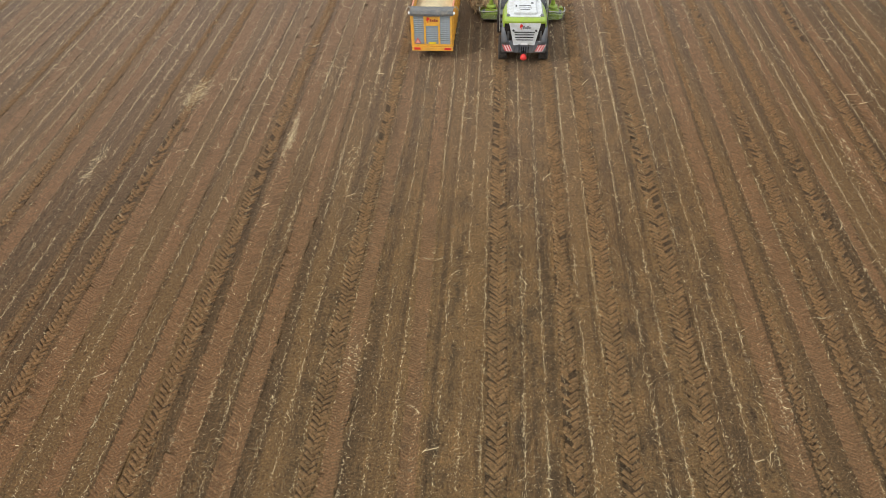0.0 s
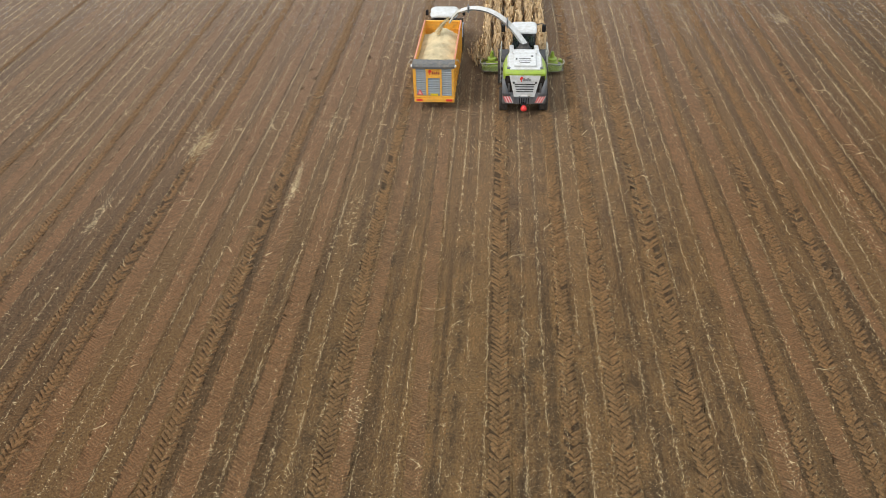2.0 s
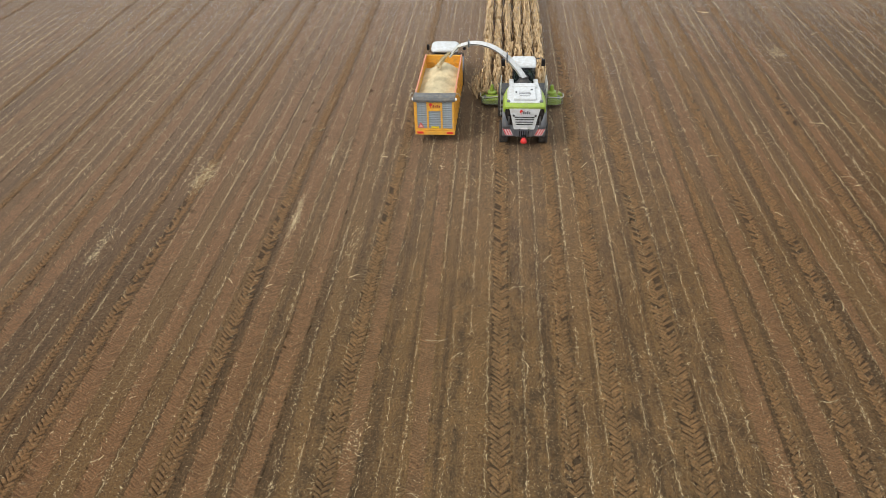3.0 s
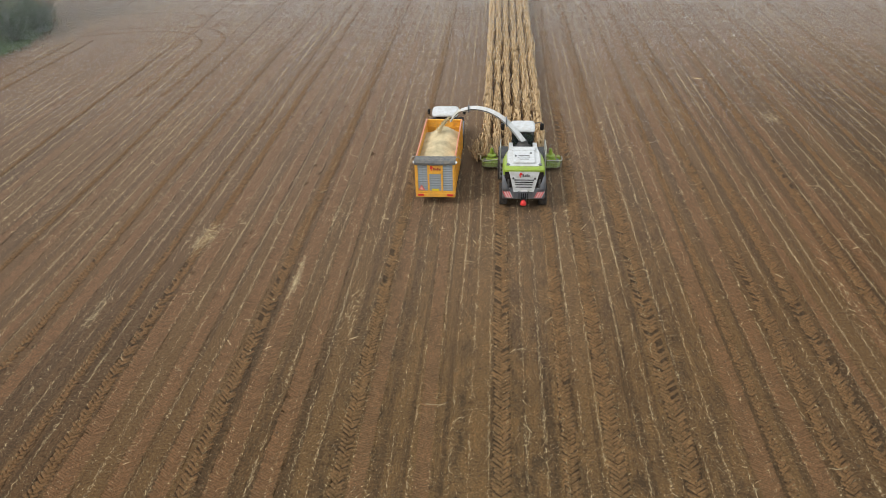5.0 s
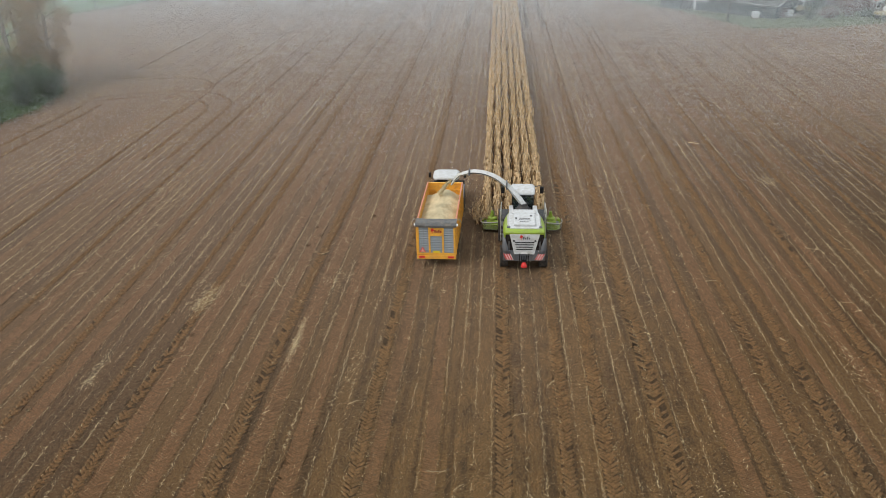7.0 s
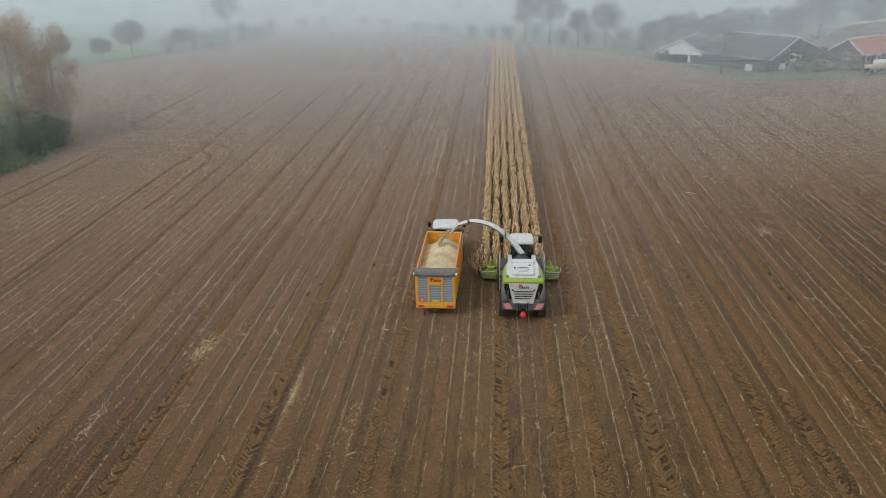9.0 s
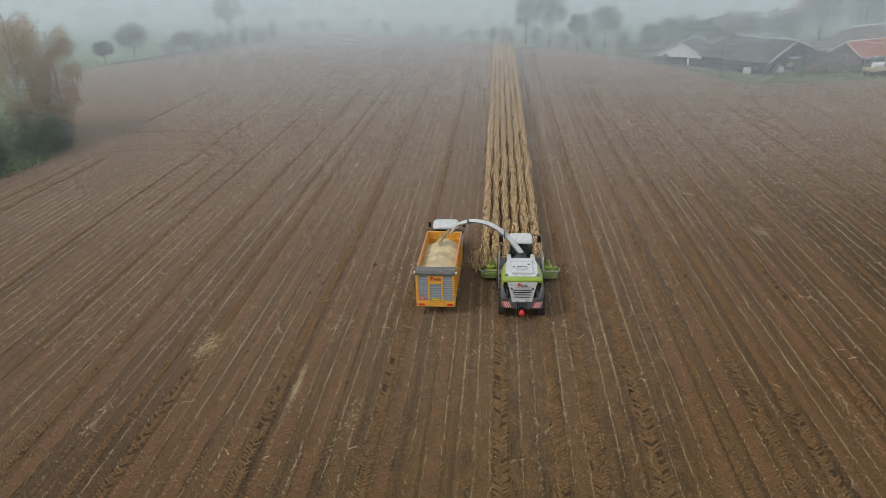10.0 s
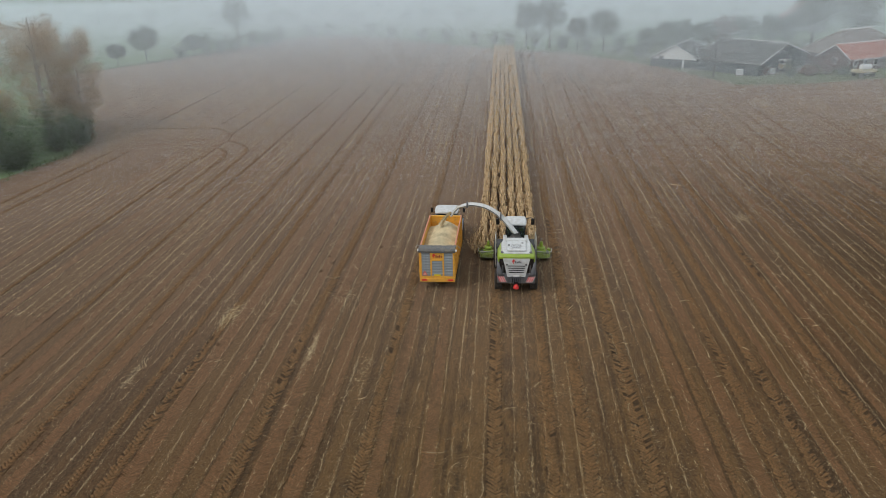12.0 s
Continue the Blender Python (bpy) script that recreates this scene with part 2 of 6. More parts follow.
M_BIRCH_BARK = mat("birch_bark", (0.46, 0.43, 0.39), 0.8, vary=0.5, scale=4.0, bump=0.3)
M_BIRCH_LEAF = mat("birch_leaf", (0.44, 0.325, 0.205), 0.7, island=0.45, bump=0.0)
M_LEAF = mat("green_leaf", (0.060, 0.080, 0.032), 0.7, island=0.45, bump=0.0)
M_LEAF_DARK = mat("dark_leaf", (0.052, 0.078, 0.032), 0.7, island=0.4, bump=0.0)
M_LEAF_RUST = mat("rust_leaf", (0.14, 0.065, 0.035), 0.7, island=0.4, bump=0.0)
M_TWIG = mat("twig", (0.11, 0.09, 0.07), 0.9, bump=0.0)

# ---- ground ----
# how far along the field the harvester and the trailer stand
HARV_Y, TRAIL_Y = 37.9, 39.0
FIELD = [(-75, -70), (-62, 20), (-55.5, 62), (-53.0, 74), (-54.5, 82), (-92, 132), (-80, 150), (-61, 194), (-45, 203), (-27, 188),
         (0, 166), (14, 160), (27, 143), (32, 134), (38.6, 117.5), (50, 118), (62.5, 122), (90, 128), (160, 132), (160, -70)]


def inside(x, y):
    hit = np.zeros(len(x), bool)
    for (x0, y0), (x1, y1) in zip(FIELD, FIELD[1:] + FIELD[:1]):
        cross = (y0 > y) != (y1 > y)
        hit ^= cross & (x < (x1 - x0) * (y - y0) / (y1 - y0 if y1 != y0 else 1e-9) + x0)
    return hit


def sheet(outline, z):
    bm = bmesh.new()
    f = bm.faces.new([bm.verts.new((x, y, z)) for x, y in outline])
    if f.normal.z < 0:
        f.normal_flip()
    bmesh.ops.triangulate(bm, faces=bm.faces[:])
    bmesh.ops.recalc_face_normals(bm, faces=bm.faces[:])
    if sum(f.normal.z for f in bm.faces) < 0:
        bmesh.ops.reverse_faces(bm, faces=bm.faces[:])
    return bm


def build_ground():
    bm = bmesh.new()
    made = bmesh.ops.create_grid(bm, x_segments=60, y_segments=60, size=2500)["verts"]
    place(bm, made, Matrix.Translation((0, 600, -0.06)))
    tagged(part("ground", bm, M_GRASS), "green autumn meadow reaching into the fog", "ground", kind="structure")
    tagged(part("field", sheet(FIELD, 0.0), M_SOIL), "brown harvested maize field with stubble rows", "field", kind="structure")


# wheel tracks: place across the field, width, lugged (1) or smooth (2), drift sideways for each metre along
TRACKS = [(-0.93, 0.80, 1, 0), (1.66, 0.66, 1, 0), (3.45, 0.76, 1, 0), (6.08, 0.80, 1, 0), (8.92, 0.85, 2, 0), (9.62, 0.45, 1, 0), (10.88, 0.80, 2, 0), (11.82, 0.72, 1, 0), (13.55, 0.75, 1, 0), (14.45, 0.45, 2, 0),
          (16.5, 0.75, 2, 0), (17.5, 0.75, 1, 0), (18.6, 0.65, 2, 0), (20.9, 0.60, 1, 0), (22.3, 0.60, 2, 0), (24.6, 0.7, 1, 0), (-4.0, 0.66, 2, -0.016), (-6.42, 0.66, 2, 0.004), (-7.10, 0.72, 1, 0.004),
          (-9.92, 0.85, 2, 0), (-11.75, 0.92, 2, 0), (-12.85, 0.78, 1, 0), (-13.78, 0.70, 2, 0), (-15.55, 0.80, 2, 0), (-17.65, 0.95, 2, 0), (-18.55, 0.70, 1, 0), (-20.2, 0.6, 1, 0),
          (-22.9, 0.75, 2, 0), (-24.0, 0.70, 1, 0), (-25.2, 0.55, 2, 0), (-27.9, 0.7, 2, 0), (-29.1, 0.6, 1, 0), (-31.0, 0.6, 2, 0), (-34.3, 0.8, 2, 0), (-36.4, 0.6, 1, 0), (-39.7, 0.8, 2, 0),
          (-43.6, 0.7, 2, 0), (-46.0, 0.7, 2, 0), (-50.3, 0.8, 1, 0), (-55.2, 0.7, 2, 0), (-57.6, 0.7, 2, 0), (-63.0, 0.8, 2, 0), (28.4, 0.7, 2, 0), (30.9, 0.7, 1, 0), (34.8, 0.8, 2, 0), (39.5, 0.7, 2, 0), (42.1, 0.7, 1, 0), (48.0, 0.8, 2, 0)]


def sway(x, y):
    """How far a track at x drifts sideways by y."""
    return 0.05 * np.sin(y * 0.07 + x * 3.1) + 0.03 * np.sin(y * 0.19 + x * 1.7)


def wheel_track(centre, width, lugged, group):
    """A pressed tyre track along a line of (x, y) points: a sunk bed between low crumbled berms, with the prints of the lugs."""
    pts = np.array(centre, float)
    d = np.gradient(pts, axis=0)
    d /= np.linalg.norm(d, axis=1)[:, None]
    side = np.stack([d[:, 1], -d[:, 0]], 1)
    rng = np.random.default_rng(int(abs(pts[0, 0]) * 100) + 7)
    w = width / 2
    b = 0.07 if lugged == 1 else 0.10
    profile = [(-w - b, 0.003), (-w - 0.02, 0.032), (-w + 0.04, 0.012), (0, 0.009), (w - 0.04, 0.012), (w + 0.02, 0.032), (w + b, 0.003)]
    n, k = len(pts), len(profile)
    v = np.empty((n, k, 3))
    for i, (o, h) in enumerate(profile):
        edge = rng.normal(0, 0.035, n) if i in (0, 1, 5, 6) else np.zeros(n)
        v[:, i, :2] = pts + side * (o + edge)[:, None]
        v[:, i, 2] = h * (1 + (rng.uniform(-0.7, 0.7, n) if i in (1, 5) else 0))
    idx = np.arange(n * k).reshape(n, k)
    a, b, c, e = idx[:-1, :-1].ravel(), idx[:-1, 1:].ravel(), idx[1:, 1:].ravel(), idx[1:, :-1].ravel()
    pieces = [(v.reshape(-1, 3), np.concatenate([np.stack([a, b, c], 1), np.stack([a, c, e], 1)]))]
    # lug prints: bars that lean back from the middle, left and right in turn
    pitch, rise = (0.225, 0.055) if lugged == 1 else (0.125, 0.024)
    steps = np.concatenate([[0], np.cumsum(np.linalg.norm(np.diff(pts, axis=0), axis=1))])
    bar = ([(0, -0.5, 0), (1, -0.5, 0), (1, 0.5, 0), (0, 0.5, 0), (0.03, -0.34, 1), (0.97, -0.42, 0.8), (0.97, 0.36, 0.7), (0.03, 0.42, 1)],
           [(0, 1, 5), (0, 5, 4), (1, 2, 6), (1, 6, 5), (2, 3, 7), (2, 7, 6), (3, 0, 4), (3, 4, 7), (4, 5, 6), (4, 6, 7)])
    if lugged != 1:
        bar = ([(0, -0.5, 0), (1, -0.5, 0), (1, 0.1, 1), (0, 0.1, 1), (1, 0.5, 0), (0, 0.5, 0)], [(0, 1, 2), (0, 2, 3), (3, 2, 4), (3, 4, 5)])
    skew = rng.uniform(0.35, 0.6)
    for s in (-1, 1):
        at = np.arange(pitch * (1.5 if s > 0 else 1.0), steps[-1], pitch)
        at = at + rng.normal(0, 0.05 * pitch, len(at))
        at = at[np.interp(at, steps, pts[:, 1]) < (120 if lugged == 1 else 75)]
        worn = np.sin(at * 0.31 + s) + np.sin(at * 0.13 + pts[0, 0]) + rng.normal(0, 0.8, len(at))
        at = at[worn > (-2.2 if lugged == 1 else -1.9)]
        x, y = np.interp(at, steps, pts[:, 0]), np.interp(at, steps, pts[:, 1])
        dx, dy = np.interp(at, steps, d[:, 0]), np.interp(at, steps, d[:, 1])
        lean = 0.72 if lugged == 1 else skew
        yaw = np.arctan2(dy, dx) - s * (math.pi / 2 - lean) + rng.normal(0, 0.08 if lugged == 1 else 0.05, len(at))
        long = (w / math.cos(lean)) * (rng.uniform(0.75, 1.1, len(at)) if lugged == 1 else rng.uniform(0.85, 1.06, len(at)))
        scale = np.stack([long, pitch * math.cos(lean) * (rng.uniform(0.72, 0.95, len(at)) if lugged == 1 else rng.uniform(0.7, 0.95, len(at))), rise * rng.uniform(0.4, 1.3, len(at))], 1)
        where = np.stack([x, y, np.full(len(at), 0.006)], 1)
        pieces.append(strewn(bar, where, turns(yaw, rng.normal(0, 0.02, len(at)), 0 * yaw), scale))
    me = mesh_of("wheel_track", *joined(pieces))
    # the lugged bed has slit shade in its colour, the bars are paler
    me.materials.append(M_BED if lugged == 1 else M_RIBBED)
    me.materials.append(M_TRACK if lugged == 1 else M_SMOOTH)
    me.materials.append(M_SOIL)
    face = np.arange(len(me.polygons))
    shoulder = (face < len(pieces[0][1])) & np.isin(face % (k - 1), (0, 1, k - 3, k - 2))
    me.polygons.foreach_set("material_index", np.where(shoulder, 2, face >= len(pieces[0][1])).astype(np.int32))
    ob = part_of("wheel_track", me, M_SMOOTH)
    tagged(ob, "tyre track with lug prints pressed into brown soil" if lugged == 1 else "smooth tyre track rolled into pale brown soil", "wheel track", group, "structure")
    return ob


def build_tracks():
    for x, width, kind, drift in TRACKS:
        y = np.arange(-8.0, 190.0, 0.4)
        if -1.5 < x < 2:
            y = y[y < HARV_Y + 4.5]
        elif -7.5 < x < -3:
            y = y[y < (TRAIL_Y + 3 if kind == 2 else 150)]
        across = x + drift * (y - 15) + sway(x, y)
        keep = inside(across, y)
        if x < -40:
            keep &= y > 92
        elif x > 16:
            keep &= y < 108
        elif x > 7:
            keep &= y < 132
        keep = np.nonzero(keep)[0]
        keep = np.arange(keep[0], keep[-1] + 1)
        wheel_track(np.stack([across, y], 1)[keep], width * (1.0 if kind == 2 or abs(x) < 7 else 0.85 if abs(x) < 20 else 0.65), kind, "tracks along the rows")
    # headland turns: up a row, round to one side and off along the edge
    for x0, y0, y1, r, way, run, fall in ((17.7, 84, 108.6, 8.0, 1, 24, 0.10), (19.9, 84, 106.6, 7.5, 1, 22, 0.10), (33.0, 84, 111.6, 9.0, 1, 26, 0.08), (35.2, 84, 109.6, 8.5, 1, 24, 0.08),
                                          (12.6, 96, 121.5, 9.0, 1, 9, -0.2), (51.0, 80, 110.0, 9.0, 1, 22, 0.1), (-31.2, 58, 81.2, 7.5, -1, 11, -0.25), (-33.3, 58, 79.2, 7.0, -1, 9, -0.3), (-36.0, 72, 88.0, 6.5, -1, 9, -0.1)):
        a = np.radians(np.arange(0, 91, 5.0))
        up = np.stack([np.full(200, x0), np.linspace(y0, y1 - r, 200)], 1)[::2]
        arc = np.stack([x0 + way * r * (1 - np.cos(a)), y1 - r + r * np.sin(a)], 1)
        u = np.arange(0.8, run, 0.8)
        off = np.stack([x0 + way * (r + u), y1 + fall * u * u / run], 1)
        line = np.concatenate([up[:-1], arc, off])
        wheel_track(line[inside(line[:, 0], line[:, 1])], 0.55, 1, "headland turning tracks")
    # the drive along the headland
    for shift in (0.0, 2.1, 4.6, 6.6):
        u = np.arange(14, 84, 0.8)
        line = np.stack([u, 113.6 - shift + 0.0022 * (u - 42) ** 2 + np.where(u < 42, 0.011 * (42 - u) ** 2, 0)], 1)
        wheel_track(line[inside(line[:, 0], line[:, 1])], 0.55, 1, "headland turning tracks")
    for shift in (0.0, 2.1):
        u = np.arange(34, 76, 0.8)
        line = np.stack([-48.5 + shift + 1.2 * np.sin(u * 0.09) - 0.003 * (u - 60) ** 2, u], 1)
        wheel_track(line[inside(line[:, 0], line[:, 1])], 0.55, 1, "headland turning tracks")


def on_track(x, y):
    hit = np.zeros(len(x), bool)
    for c, width, kind, drift in TRACKS:
        hit |= np.abs(x - c - drift * (y - 15) - sway(c, y)) < width / 2
    return hit


STUB = ([(1, 0, 0), (-0.5, 0.87, 0), (-0.5, -0.87, 0), (0.9, 0, 1), (-0.45, 0.78, 1.1), (-0.45, -0.78, 0.9)],
        [(0, 1, 4), (0, 4, 3), (1, 2, 5), (1, 5, 4), (2, 0, 3), (2, 3, 5), (3, 4, 5)])
FAR_STUB = ([(1, 0, 0), (-0.5, 0.87, 0), (-0.5, -0.87, 0), (0.1, 0, 1)], [(0, 1, 3), (1, 2, 3), (2, 0, 3)])
BLADE = ([(-0.5, -0.4, 0), (-0.5, 0.4, 0), (0, -0.5, 0.25), (0, 0.5, 0.2), (0.5, -0.15, 0.0), (0.5, 0.15, 0.05)],
         [(0, 2, 1), (1, 2, 3), (2, 4, 3), (3, 4, 5)])
CHIP = ([(-0.5, -0.4, 0), (0.5, -0.3, 0.1), (0.4, 0.45, 0.2), (-0.5, 0.4, 0.1)], [(0, 1, 2), (0, 2, 3)])
ROCK = ([(1, 0, 0.2), (0.2, 0.9, 0.1), (-0.9, 0.4, 0.2), (-0.6, -0.8, 0.1), (0.5, -0.8, 0.15), (0.1, 0.05, 1.0), (-0.2, -0.3, 0.8)],
        [(0, 1, 5), (1, 2, 5), (2, 6, 5), (2, 3, 6), (3, 4, 6), (4, 5, 6), (4, 0, 5)])
CORN_X, CORN_Y = (-2.7, 1.95), HARV_Y + 6.45


def field_mask(x, y):
    keep = inside(x, y)
    keep &= ~((x > CORN_X[0]) & (x < CORN_X[1]) & (y > CORN_Y) & (y < 159))
    return keep


def build_stubble():
    rng = np.random.default_rng(3)
    pieces = []
    # stalk stumps along rows 0.75 m apart, each row with gaps of its own
    phase = rng.uniform(0, 6.3, (400, 3))
    for lo, hi, gap, fat, reach in ((4, 34, 0.095, 1.0, 27), (34, 70, 0.11, 1.4, 50), (70, 120, 0.15, 2.4, 90), (120, 200, 0.26, 3.2, 92)):
        rows = np.arange(-round(reach / 0.75), round(reach / 0.75) + 1)
        y = np.arange(lo, hi, gap)
        k, y = np.meshgrid(rows, y)
        k, y = k.ravel(), y.ravel()
        p = phase[k + 200]
        x = k * 0.75 + rng.normal(0, 0.022, len(y)) * fat + 0.025 * np.sin(y * 0.35 + p[:, 0])
        y = y + rng.uniform(-0.5, 0.5, len(y)) * gap
        full = 0.50 + 0.22 * np.sin(y * 1.7 + p[:, 1]) + 0.24 * np.sin(y * 0.21 + p[:, 2])
        keep = field_mask(x, y) & (rng.random(len(x)) < full) & ~(on_track(x, y) & (rng.random(len(x)) < 0.55))
        x, y = x[keep], y[keep]
        n = len(x)
        rot = turns(rng.uniform(0, 6.3, n), rng.normal(0, 0.5, n), rng.normal(0, 0.5, n))
        r = rng.uniform(0.006, 0.012, n) * fat * (1 if hi < 40 else 1.5)
        pieces.append(strewn(STUB if hi < 40 else FAR_STUB, np.stack([x, y, np.full(n, 0.0)], 1), rot, np.stack([r, r, rng.uniform(0.04, 0.13, n) * fat ** 0.4], 1)))
    tagged(part_of("maize_stubble", mesh_of("maize_stubble", *joined(pieces)), M_STUB), "rows of short cut maize stalks in the soil", "stubble", kind="stuff")
    # loose husk and leaf litter, most of it caught along the rows
    pieces = []
    for lo, hi, count, fat, reach in ((4, 34, 78000, 1.0, 27), (34, 70, 130000, 1.5, 50), (70, 130, 200000, 2.4, 92), (130, 200, 45000, 3.2, 90)):
        y = rng.uniform(lo, hi, count)
        x = rng.uniform(-reach, reach, count)
        lined = rng.random(count) < (0.72 if hi < 40 else 0.6)
        row = np.round(x / 0.75)
        x = np.where(lined, row * 0.75 + rng.normal(0, 0.05, count) * fat ** 0.5, x)
        patch = np.array([noise.noise((a * 0.12, b * 0.05, 3.0)) for a, b in zip(x, y)])
        bare = np.sin(y * 0.9 + phase[(row + 200).astype(int), 0]) + np.sin(y * 0.33 + phase[(row + 200).astype(int), 1])
        keep = field_mask(x, y) & (patch + rng.normal(0, 0.35, count) > -0.3) & (bare + rng.normal(0, 0.8, count) > -0.7) & ~(on_track(x, y) & (rng.random(count) < 0.45))
        x, y = x[keep], y[keep]
        n = len(x)
        rot = turns(np.where(rng.random(n) < 0.6, rng.normal(1.57, 0.6, n), rng.uniform(0, 6.3, n)), rng.normal(0, 0.25, n), rng.normal(0, 0.4, n))
        long = rng.lognormal(-2.55, 0.5, n) * fat ** 0.5
        scale = np.stack([long, rng.uniform(0.006, 0.014, n) * fat, long * 0.35], 1)
        pieces.append(strewn(BLADE if hi < 40 else CHIP, np.stack([x, y, rng.uniform(0.012, 0.04, n)], 1), rot, scale))
    # chips of stalk and leaf all over the nearer ground
    n = 55000
    y = 4 + 44 * rng.random(n) ** 1.2
    x = rng.uniform(-1, 1, n) * (15 + 0.66 * y)
    keep = field_mask(x, y) & ~(on_track(x, y) & (rng.random(n) < 0.6))
    x, y = x[keep], y[keep]
    n = len(x)
    long = rng.uniform(0.018, 0.05, n)
    pieces.append(strewn(CHIP, np.stack([x, y, rng.uniform(0.006, 0.03, n)], 1), turns(rng.uniform(0, 6.3, n), rng.normal(0, 0.3, n), rng.normal(0, 0.4, n)), np.stack([long, rng.uniform(0.006, 0.015, n), long * 0.4], 1)))
    # whole stalks left lying
    n = 150
    x, y = rng.uniform(-30, 30, n), rng.uniform(6, 75, n)
    long = rng.uniform(0.3, 0.9, n)
    yaw = rng.uniform(0, 6.3, n)
    for shift, part_long, wide in ((0.0, 1.0, 0.018), (0.35, 0.5, 0.022), (-0.3, 0.45, 0.02)):
        turn = yaw + shift * 1.6
        where = np.stack([x + shift * long * np.cos(yaw) * 0.9, y + shift * long * np.sin(yaw) * 0.9, np.full(n, 0.05)], 1)
        pieces.append(strewn(BLADE, where, turns(turn, 0 * x, rng.normal(0, 0.3, n)), np.stack([long * part_long, np.full(n, wide), np.full(n, 0.05)], 1)))
    # thicker windrows of husks and the spilt heaps
    for cx, cy, sx, sy, count in ((-18.5, 34.5, 0.30, 0.85, 900), (-21.6, 27.4, 0.22, 1.1, 260), (-12.0, 30.5, 0.13, 1.3, 420), (20.0, 53.5, 0.4, 0.7, 260), (-27.7, 51.5, 1.0, 3.0, 700), (-8.6, 28.0, 0.3, 1.0, 120), (-32, 62, 2.5, 5, 700),
                                  (-11.3, 37.2, 0.6, 0.9, 220), (9.0, 14.8, 0.2, 0.9, 90), (-6.4, 16.0, 0.2, 0.8, 90), (16.3, 29.9, 0.3, 1.5, 160)):
        n = count
        where = np.stack([rng.normal(cx, sx, n), rng.normal(cy, sy, n), rng.uniform(0.015, 0.07, n)], 1)
        rot = turns(rng.uniform(0, 6.3, n), rng.normal(0, 0.3, n), rng.normal(0, 0.5, n))
        long = rng.lognormal(-2.5, 0.5, n)
        pieces.append(strewn(BLADE, where, rot, np.stack([long, rng.uniform(0.012, 0.03, n), long * 0.4], 1)))
    tagged(part_of("husk_litter", mesh_of("husk_litter", *joined(pieces)), M_STRAW), "straw coloured maize husks and leaves strewn over soil", "litter", kind="stuff")
    # clods
    n = 14000
    y = 4 + 50 * rng.random(n) ** 1.3
    x = rng.uniform(-1, 1, n) * (16 + 0.62 * y)
    keep = inside(x, y)
    x, y = x[keep], y[keep]
    n = len(x)
    r = rng.lognormal(-3.6, 0.45, n)
    v, f = strewn(ROCK, np.stack([x, y, np.full(n, -0.004)], 1), turns(rng.uniform(0, 6.3, n), 0 * x, 0 * x), np.stack([r, r * 0.9, r * 0.8], 1))
    tagged(part_of("soil_clods", mesh_of("soil_clods", v, f), M_CLOD), "small crumbly brown clods lying on the field", "soil", kind="stuff")


def maize_plant(rng):
    """One ripe dry maize plant, as arrays: a jointed stalk, long arching leaves and a husked cob."""
    height = rng.uniform(2.0, 2.45)
    verts, tris = [], []

    def ribbon(points, widths, side):
        at = len(verts)
        for p, w in zip(points, widths):
            verts.append(np.array(p) - side * w / 2)
            verts.append(np.array(p) + side * w / 2)
        for i in range(len(points) - 1):
            a = at + 2 * i
            tris.extend([(a, a + 1, a + 3), (a, a + 3, a + 2)])
    for turn in (0.0, 1.57):
        ribbon([(0, 0, 0), (0.02, 0.01, height * 0.5), (0.0, 0.04, height)], [0.026, 0.022, 0.008], np.array([math.cos(turn), math.sin(turn), 0]))
    plane = math.pi / 2
    for i in range(10):
        z = height * (0.18 + 0.072 * i)
        a = plane + math.pi * i + rng.normal(0, 0.6)
        out = np.array([math.cos(a), math.sin(a), 0])
        side = np.array([-math.sin(a), math.cos(a), 0])
        long = rng.uniform(0.26, 0.46)
        up, down = rng.uniform(0.10, 0.30), rng.uniform(0.25, 0.7)
        pts = [np.array([0, 0, z]) + out * long * s + np.array([0, 0, up * math.sin(3.1 * min(s * 1.4, 1)) - down * s * s]) for s in (0, 0.35, 0.7, 1.0)]
        ribbon(pts, [0.045, 0.092, 0.070, 0.012], side + np.array([0, 0, rng.normal(0, 0.3)]))
    a = rng.uniform(0, 6.3)
    ribbon([(0.03, 0, height * 0.48), (0.10 * math.cos(a), 0.10 * math.sin(a), height * 0.42), (0.16 * math.cos(a), 0.16 * math.sin(a), height * 0.32)], [0.05, 0.08, 0.03], np.array([-math.sin(a), math.cos(a), 0]))
    for i in range(2):
        a = rng.uniform(0, 6.3)
        ribbon([(0, 0.04, height), (0.12 * math.cos(a), 0.04 + 0.12 * math.sin(a), height + rng.uniform(0.1, 0.25))], [0.02, 0.012], np.array([-math.sin(a), math.cos(a), 0]))
    return np.array(verts), np.array(tris)


